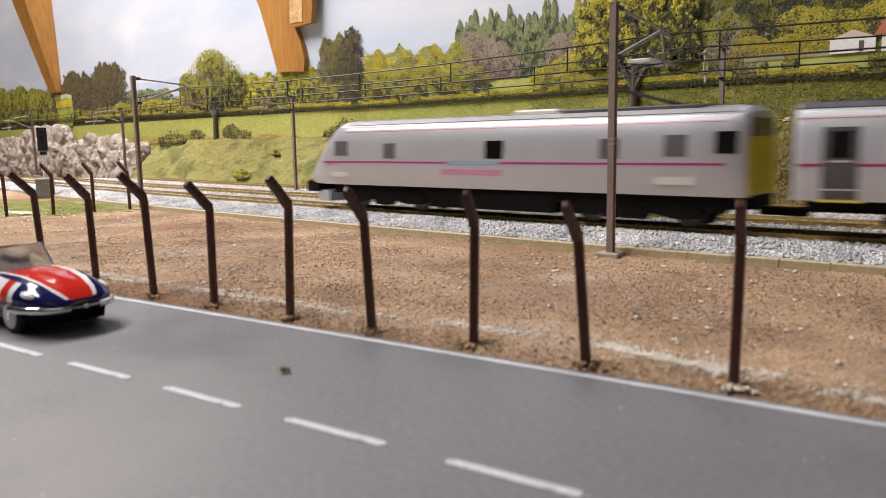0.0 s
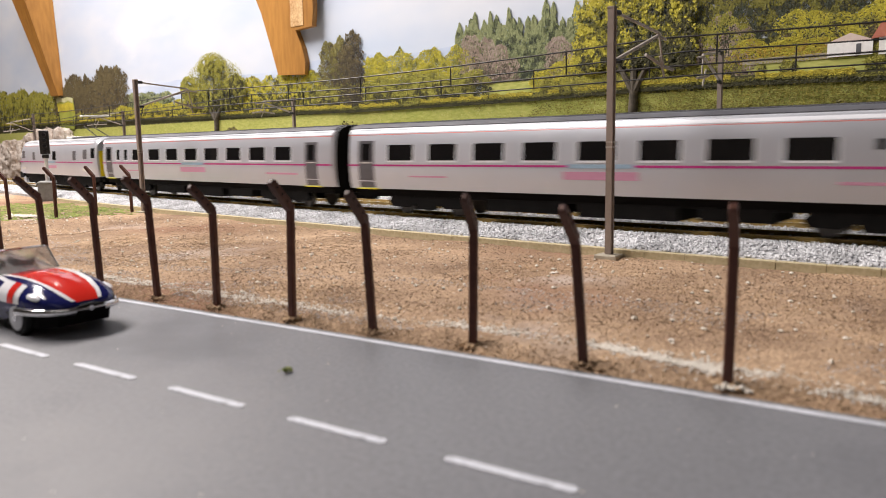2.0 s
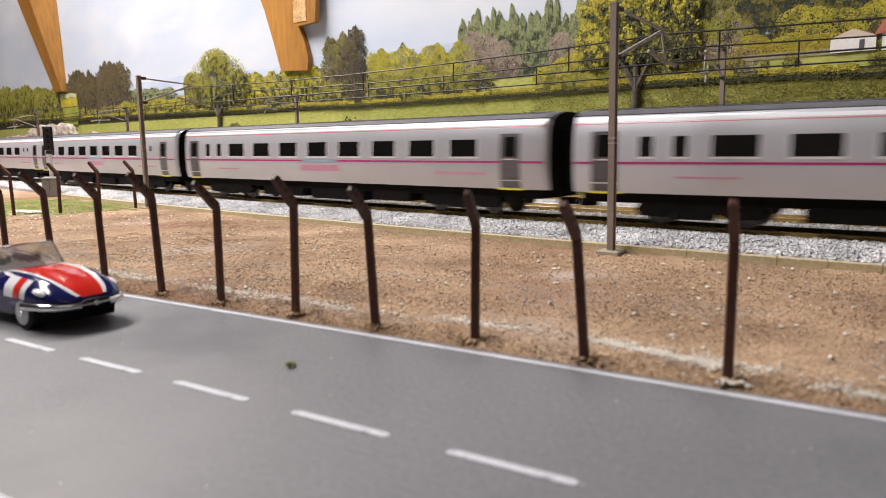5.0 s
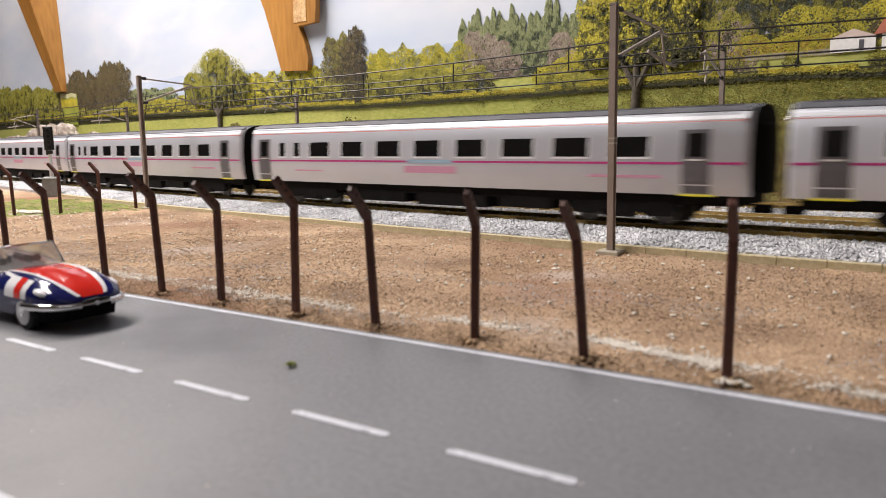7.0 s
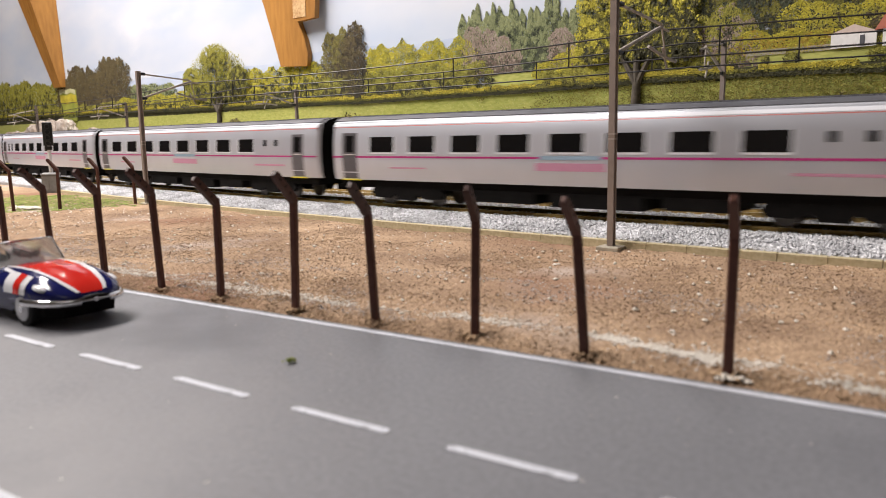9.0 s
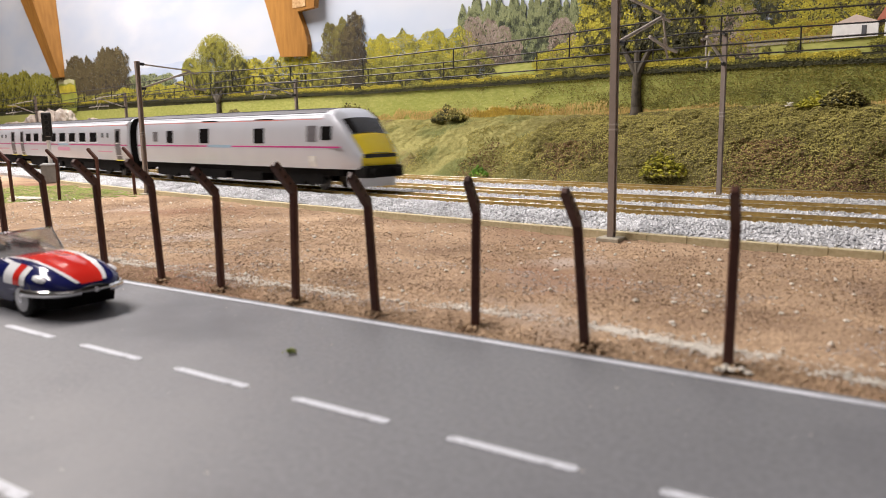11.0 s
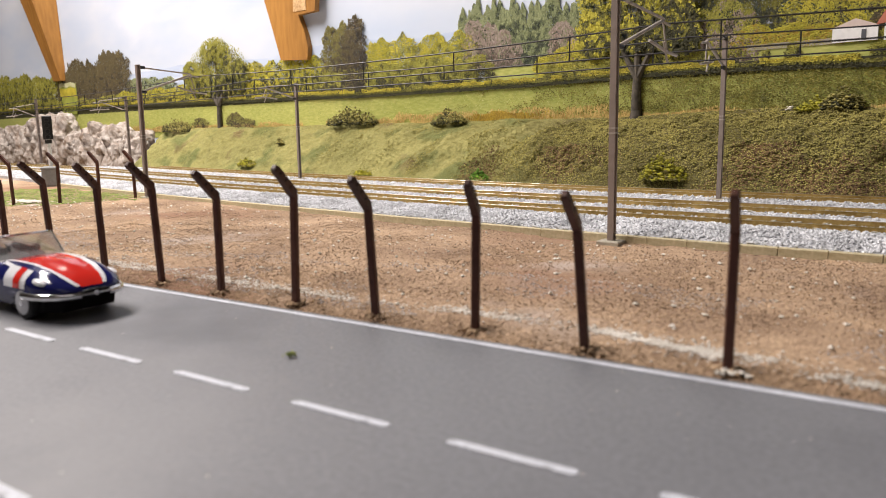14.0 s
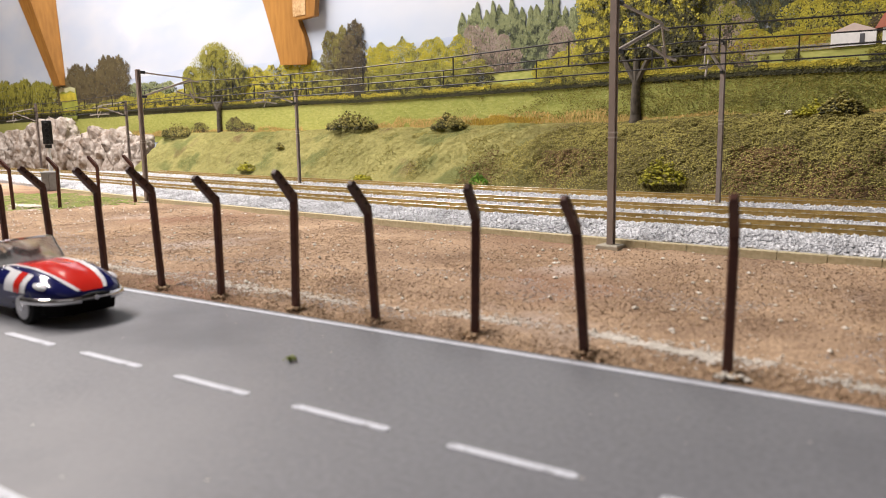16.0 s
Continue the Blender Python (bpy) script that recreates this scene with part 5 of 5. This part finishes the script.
def build_backscene():
    back = tagged(part("backdrop", Geo().box(-420, 1800, -6, 0, -2.5, 430), SKY, at=BACK), "printed countryside backscene sheet with a pale cloudy sky", kind="structure")
    g = Geo().prism([(1800, 100)] + [(u, 126 + 8 * nz(u, 2, 0, 150) + 3 * nz(u, 5, 0, 40)) for u in range(1790, 300, -10)] + [(300, 100)], 0.05, 0.3)
    part("distant_hills", g, HILLS, back, "faint blue printed hills")
    field = Geo()
    us = list(range(-420, 1801, 20))
    edge = lambda u: float(np.interp(u, [-420, 33, 101, 171, 281, 480, 566, 676, 916, 1091, 1445, 1800], [78, 76, 78, 78.5, 76.5, 76, 78, 78.5, 82, 83, 87, 92]))
    field.loft([[(u, 0.1, 40), (u, 0.5, 40), (u, 0.5, edge(u)), (u, 0.1, edge(u))] for u in us])
    part("printed_field", field, FIELD, back, "printed pale green meadow")
    # meadow tops seen beyond the hedge
    part("far_meadow", Geo().prism([(325, 78), (325, 93), (240, 91), (240, 78)], 0.3, 0.6), FIELD, back, "printed strip of far meadow")
    # hedge: a dark body, its foot and its flowering top
    body = Geo()
    body.loft([[(u, 0.7, edge(u) - 0.6), (u, 1.6, edge(u) - 0.6), (u, 1.6, edge(u) + 5.5 + nz(u, 2, 0, 14)), (u, 0.7, edge(u) + 5.5 + nz(u, 2, 0, 14))] for u in range(-120, 1601, 8)])
    part("hedge_body", body, P_DARK, back, "dark printed hedge")
    for name, m, n, dz, hh, layer in (("printed_hedge_foot", P_DARK, 7000, -0.8, 3.2, 3.4), ("printed_hedge_leaves", P_OLIVE, 6000, 2.0, 3.0, 3.5), ("printed_hedge", P_HEDGE, 12000, 3.6, 3.6, 3.6)):
        spots = []
        while len(spots) < n:
            u = -60 + 1600 * rng.random() ** 1.25
            if m is P_HEDGE and nz(u, 6, 0, 26) < -0.22:
                continue
            spots.append((u, layer * 0.6 + rng.uniform(0, 0.4), edge(u) + dz + rng.uniform(0, hh) * (0.8 + 0.5 * nz(u, 1, 0, 9))))
        v, f = dabs(spots, 0.4, 0.95, 0.8)
        tagged(part(name, raw(name, v, f, m), None, back), kind="stuff")
    # straw strip along the bottom of the field, in tall streaks
    spots = []
    while len(spots) < 15000:
        u = -40 + 1040 * rng.random() ** 1.2
        tall = 6 + 5 * nz(u, 3, 0, 38) + (5 if 210 < u < 430 else 0)
        z = 48 + rng.random() ** 1.4 * tall
        if nz(u, z * 2, 8, 18) > -0.25:
            spots.append((u, 0.9 + rng.uniform(0, 0.5), z))
    v, f = dabs(spots, 0.3, 0.7, 2.2)
    tagged(part("printed_straw_grass", raw("straw", v, f, P_STRAW), None, back), kind="stuff")
    spots = [(u, 1.4 + rng.uniform(0, 0.3), 50 + rng.random() * (7 + 5 * nz(u, 9, 0, 12))) for u in (rng.gauss(306, 16) for _ in range(1500))]
    v, f = dabs(spots, 0.3, 0.6, 2.6)
    tagged(part("printed_golden_grass", raw("golden", v, f, P_ORANGE), None, back), kind="stuff")
    spots = [(-40 + 1100 * rng.random() ** 1.2, 0.6 + rng.uniform(0, 0.2), rng.uniform(53, 77)) for _ in range(12000)]
    v, f = dabs(spots, 0.22, 0.6, 0.8)
    tagged(part("printed_meadow_grass", raw("meadow", v, f, MEADOW), None, back), kind="stuff")
    spots = [(-60 + 420 * rng.random() ** 0.8, 1.1 + rng.uniform(0, 0.2), rng.uniform(54, 79)) for _ in range(26000)]
    v, f = dabs([q for q in spots if rng.random() < 1.0 - max(0, q[0] - 40) / 260 + 0.5 * nz(q[0], q[2] * 3, 0, 20)], 0.3, 0.75, 0.8)
    tagged(part("printed_deep_meadow", raw("deep_meadow", v, f, DEEP_MEADOW), None, back), kind="stuff")
    # dark sheet for shade behind the belts, so that no sky shows between the crowns
    for u0, u1, z1 in ((660, 1600, 92), (330, 665, 98), (-140, 238, 104)):
        g = Geo().prism([(u1, 76)] + [(u, z1 + 4 * nz(u, 4, 0, 14)) for u in range(u1, u0 - 1, -6)] + [(u0, 76)], 0.35, 0.55)
        part("printed_wood_shade", g, P_DARK, back, "dark printed woodland shade")
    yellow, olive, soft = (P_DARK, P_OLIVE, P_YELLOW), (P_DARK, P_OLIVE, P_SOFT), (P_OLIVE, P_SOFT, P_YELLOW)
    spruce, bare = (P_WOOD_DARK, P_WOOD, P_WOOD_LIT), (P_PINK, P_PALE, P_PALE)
    # tree belts, from the far end of the sheet to the near end
    grove("printed_tree_belt", back, crowns_row(1180, 1560, 88, 148, 15, 3), olive, 1.0, 1.6, 1.1)
    grove("printed_tall_trees", back, crowns_row(958, 1170, 86, 158, 9, 5, 1.2), (P_BROWN_DARK, P_BROWN, P_BROWN), 1.4, 1.6, 1.1)
    grove("printed_shrubs", back, crowns_row(700, 1500, 84, 100, 34, 6), olive, 1.9, 1.0, 1.0)
    grove("printed_yellow_shrubs", back, crowns_row(640, 960, 84, 104, 14, 8), yellow, 2.1, 1.0, 1.0)
    grove("printed_far_trees", back, crowns_row(830, 950, 96, 118, 8, 47), spruce, 0.8, 1.4, 0.9)
    grove("printed_yellow_trees", back, crowns_row(535, 672, 82, 122, 8, 10), yellow, 1.5, 1.0, 0.9)
    grove("printed_poplars", back, [(518, 34, 82, 144), (503, 34, 82, 147)], (P_BROWN_DARK, P_BROWN, P_BROWN_LIT), 1.8, 1.5, 0.8)
    grove("printed_brown_poplar", back, [(481, 30, 82, 153), (490, 36, 82, 138)], (P_BROWN_DARK, P_BROWN_DARK, P_BROWN), 2.2, 1.5, 0.8)
    grove("printed_yellow_trees", back, [(452, 40, 84, 124)] + crowns_row(345, 462, 82, 128, 7, 13), soft, 1.3, 1.0, 0.8)
    grove("printed_olive_trees", back, crowns_row(330, 540, 80, 106, 14, 14), olive, 2.0, 1.0, 0.8)
    grove("printed_spruce_wood", back, crowns_row(226, 352, 93, 150, 20, 16, 1.25), spruce, 0.8, 1.8, 0.7, True)
    grove("printed_bare_trees", back, [(337, 26, 91, 132), (320, 22, 92, 129), (306, 20, 93, 122), (294, 16, 93, 110), (250, 30, 92, 122)], bare, 1.2, 1.9, 0.6)
    grove("printed_yellow_trees", back, [(268, 24, 80, 97), (250, 34, 80, 104), (236, 34, 80, 108), (214, 34, 80, 108)], (P_OLIVE, P_SOFT, P_YELLOW), 1.7, 1.0, 0.7)
    grove("printed_shrubs", back, crowns_row(120, 262, 78, 94, 13, 20), olive, 1.9, 1.0, 0.7)
    grove("printed_bare_trees", back, [(140, 24, 84, 118), (126, 28, 84, 124), (112, 18, 84, 116)], (P_PINK, P_PALE, P_SOFT), 1.2, 1.3, 0.6)
    grove("printed_wooded_hill", back, crowns_row(-130, 160, 92, 150, 26, 22), (P_WOOD_DARK, P_DARK, P_OLIVE), 0.7, 1.3, 0.8)
    grove("printed_autumn_trees", back, crowns_row(20, 92, 90, 122, 5, 23), (P_BROWN, P_SOFT, P_YELLOW), 1.1, 1.0, 0.7)
    grove("printed_yellow_trees", back, crowns_row(58, 112, 90, 106, 4, 24), (P_SOFT, P_ORANGE, P_YELLOW), 1.5, 1.0, 0.6)
    # brown dabs: the first tree's painted shadow right of its trunk, brown grass left
    grove("printed_brown_bushes", back, [(693, 44, 48, 68), (768, 40, 48, 63), (668, 30, 48, 60)], (P_BROWN_DARK, P_BROWN, P_BROWN_LIT), 1.9, 1.0, 0.9)
    lawn = Geo().prism([(118, 82), (118, 90), (60, 91), (-60, 93), (-60, 82)], 0.9, 1.1)
    part("printed_lawn", lawn, FIELD, back, "printed green lawn below the village")
    grove("printed_shrubs", back, [(84, 12, 84, 93), (36, 14, 84, 92), (100, 8, 84, 89)] + crowns_row(-120, 30, 82, 100, 10, 26), olive, 2.1, 1.0, 0.6)
    cot = part("cottage", Geo().box(38, 62, 0.5, 2.6, 90.5, 98.5), HOUSE_WHITE, back, "white printed cottage")
    part("cottage_gable", Geo().prism([(36.5, 98.3), (63.5, 98.3), (50, 103.5)], 0.4, 2.4), HOUSE_PINK, cot, "pale gable")
    part("cottage_door", Geo().box(44.0, 46.5, 2.6, 2.8, 91, 97), ROOF, cot, "dark doorway")
    cot2 = part("cottage", Geo().box(14, 35, 0.5, 2.2, 90, 102), HOUSE_WHITE, back, "white printed cottage")
    part("cottage_roof", Geo().prism([(12, 102), (39, 99), (34, 108), (16, 112)], 0.4, 3.0), HOUSE_ROOF, cot2, "red printed roof")
    part("village_wall", Geo().box(60, 112, 0.5, 1.6, 90, 93.5), CONCRETE, back, "pale printed village wall")


build_backscene()


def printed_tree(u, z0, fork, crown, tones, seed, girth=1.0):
    """A printed tree of the flat backscene, with shallow relief added: trunk, limbs and a leafy crown. crown: list of
    (du, z, radius u, radius z).
    """
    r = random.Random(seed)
    t = thing("tree", "broad printed backscene tree in added relief, yellow-green crown and grey trunk", "tree", "backscene trees", at=BACK @ mpose(u, 1.6, 0))
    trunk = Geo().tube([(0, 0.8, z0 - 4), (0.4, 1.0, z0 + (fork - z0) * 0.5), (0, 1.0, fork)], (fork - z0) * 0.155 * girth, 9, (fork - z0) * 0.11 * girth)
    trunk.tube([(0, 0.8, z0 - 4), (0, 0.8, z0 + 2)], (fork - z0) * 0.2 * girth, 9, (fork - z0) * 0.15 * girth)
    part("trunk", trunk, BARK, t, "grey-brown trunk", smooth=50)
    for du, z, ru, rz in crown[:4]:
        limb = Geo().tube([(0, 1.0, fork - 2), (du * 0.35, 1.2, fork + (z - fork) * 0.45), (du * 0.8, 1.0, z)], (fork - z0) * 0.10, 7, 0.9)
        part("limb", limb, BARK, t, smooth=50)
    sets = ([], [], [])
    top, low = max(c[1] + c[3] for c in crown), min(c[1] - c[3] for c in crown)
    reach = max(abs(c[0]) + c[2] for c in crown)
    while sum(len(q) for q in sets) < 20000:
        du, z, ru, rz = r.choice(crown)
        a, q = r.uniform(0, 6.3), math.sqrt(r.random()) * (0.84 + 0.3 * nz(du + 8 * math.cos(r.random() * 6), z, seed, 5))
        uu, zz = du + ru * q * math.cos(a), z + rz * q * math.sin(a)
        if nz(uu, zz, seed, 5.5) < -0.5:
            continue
        # crown light from the upper left goes into the choice of leaf tone
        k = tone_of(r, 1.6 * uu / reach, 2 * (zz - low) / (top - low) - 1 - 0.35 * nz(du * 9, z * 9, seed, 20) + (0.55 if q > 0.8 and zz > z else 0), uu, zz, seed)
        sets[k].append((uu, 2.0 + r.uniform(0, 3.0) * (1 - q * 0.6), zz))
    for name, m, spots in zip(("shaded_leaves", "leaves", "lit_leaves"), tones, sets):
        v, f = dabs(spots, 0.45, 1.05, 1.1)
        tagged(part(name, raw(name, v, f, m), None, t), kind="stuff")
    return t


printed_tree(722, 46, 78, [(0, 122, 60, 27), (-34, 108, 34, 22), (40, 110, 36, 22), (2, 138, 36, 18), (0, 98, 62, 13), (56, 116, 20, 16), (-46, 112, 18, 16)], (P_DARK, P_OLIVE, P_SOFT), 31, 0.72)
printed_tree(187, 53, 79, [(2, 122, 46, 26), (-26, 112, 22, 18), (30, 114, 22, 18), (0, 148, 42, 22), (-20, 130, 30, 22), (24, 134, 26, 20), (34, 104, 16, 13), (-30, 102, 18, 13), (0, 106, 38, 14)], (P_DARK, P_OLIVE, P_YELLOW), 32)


# ---- timbers in front of the sheet ----


def build_timbers():
    def timber(name, label, outline, d0, d1, lean):
        ob = part(name, Geo().loft([[(u, d0 + lean * max(0, z - 110), z) for u, z in outline], [(u, d1 + lean * max(0, z - 110), z) for u, z in outline]]), WOOD, at=BACK)
        return tagged(ob, label, "timber")
    # foot and head: height, depth off the sheet, far and near front edges, back edge
    ends = ((128, 9, 1173, 1146.7, 1147), (252, 38, 1198, 1155.6, 1157), (420, 78, 1230, 1168, 1170))
    t = part("timber_strut", Geo().loft([[(a + 2, 0.5, z), (a, d, z), (b, d, z), (c, 0.5, z)] for z, d, a, b, c in ends]), WOOD, at=BACK)
    tagged(t, "orange pine strut with a tapered end standing against the sheet", "timber")
    timber("timber_post", "orange pine post with a wavy sawn edge against the sheet", [(594, 118.5), (550, 116), (548, 128), (552, 142), (561, 160), (563, 178), (570, 210), (600, 400), (690, 400), (636, 215), (619, 184), (606, 151)], 0.5, 6, 0.0)
    blk = timber("timber_block", "short pine offcut with a rough glued end", [(561.5, 161), (556, 159.5), (528, 160.5), (526, 174), (524, 230), (560, 230), (565, 178)], 6.3, 12, 0.0)
    part("rough_end", Geo().prism([(561, 163), (541, 163), (540, 228), (560.5, 228)], 12, 12.5), WOOD_END, blk, "rough pale end with dried glue")
    patch = part("paper_patch", Geo().prism([(1172, 124), (1112, 122), (1109, 96), (1115, 76), (1166, 78), (1168, 100)], 1.2, 2.2), P_PATCH, None, at=BACK)
    part("yellow_band", Geo().prism([(1170, 117), (1150, 115), (1130, 117), (1112, 114), (1110, 101), (1125, 104), (1150, 102), (1168, 105)], 2.2, 2.5), P_HEDGE, patch, "yellow printed band")
    part("torn_edge", Geo().prism([(1172, 124), (1160, 125.5), (1146, 123.5), (1130, 125), (1112, 122), (1113, 115), (1128, 119), (1144, 117), (1158, 119.5), (1171, 117)], 2.2, 2.6), P_TORN, patch, "pale torn paper edge")


P_TORN = mat("torn_paper_edge", (0.42, 0.42, 0.2), (0.62, 0.6, 0.38), rough=0.85, scale=300, coarse=60)
P_PATCH = mat("printed_patch", (0.20, 0.24, 0.035), (0.42, 0.43, 0.07), rough=0.7, scale=60, coarse=22)
build_timbers()
tagged(bpy.data.objects["paper_patch"], "torn strip of printed green paper pasted on the sheet", "paper")


# ---- movement: the train runs along the line, away to the far end ----


def lead(t):
    """Arc position of the first coach's leading end."""
    slowing = float(np.interp(t, [0, 12.0, 12.5, 13.0, 13.5, 14.0, 16.0], [0, 0, 3, 10, 36, 56, 100]))
    early = float(np.interp(t, [0, 0.5, 1.0, 1.5, 2.0], [4.6, 4.4, 2.8, 0.8, 0.0]))
    return -49.5 - 263.94 * t - 0.669 * t * t + slowing + early


def motions():
    for ob, middle in TRAIN:
        rows = []
        for i in range(65):
            t = i * 0.25
            s = lead(t) + middle
            xa, ya, _ = line_at(s - 100)
            xb, yb, _ = line_at(s + 100)
            rows.append((t, mpose((xa + xb) / 2, (ya + yb) / 2, RAIL_Z, 0, 0, math.degrees(math.atan2(yb - ya, xb - xa)))))
        walk(ob, rows)


motions()
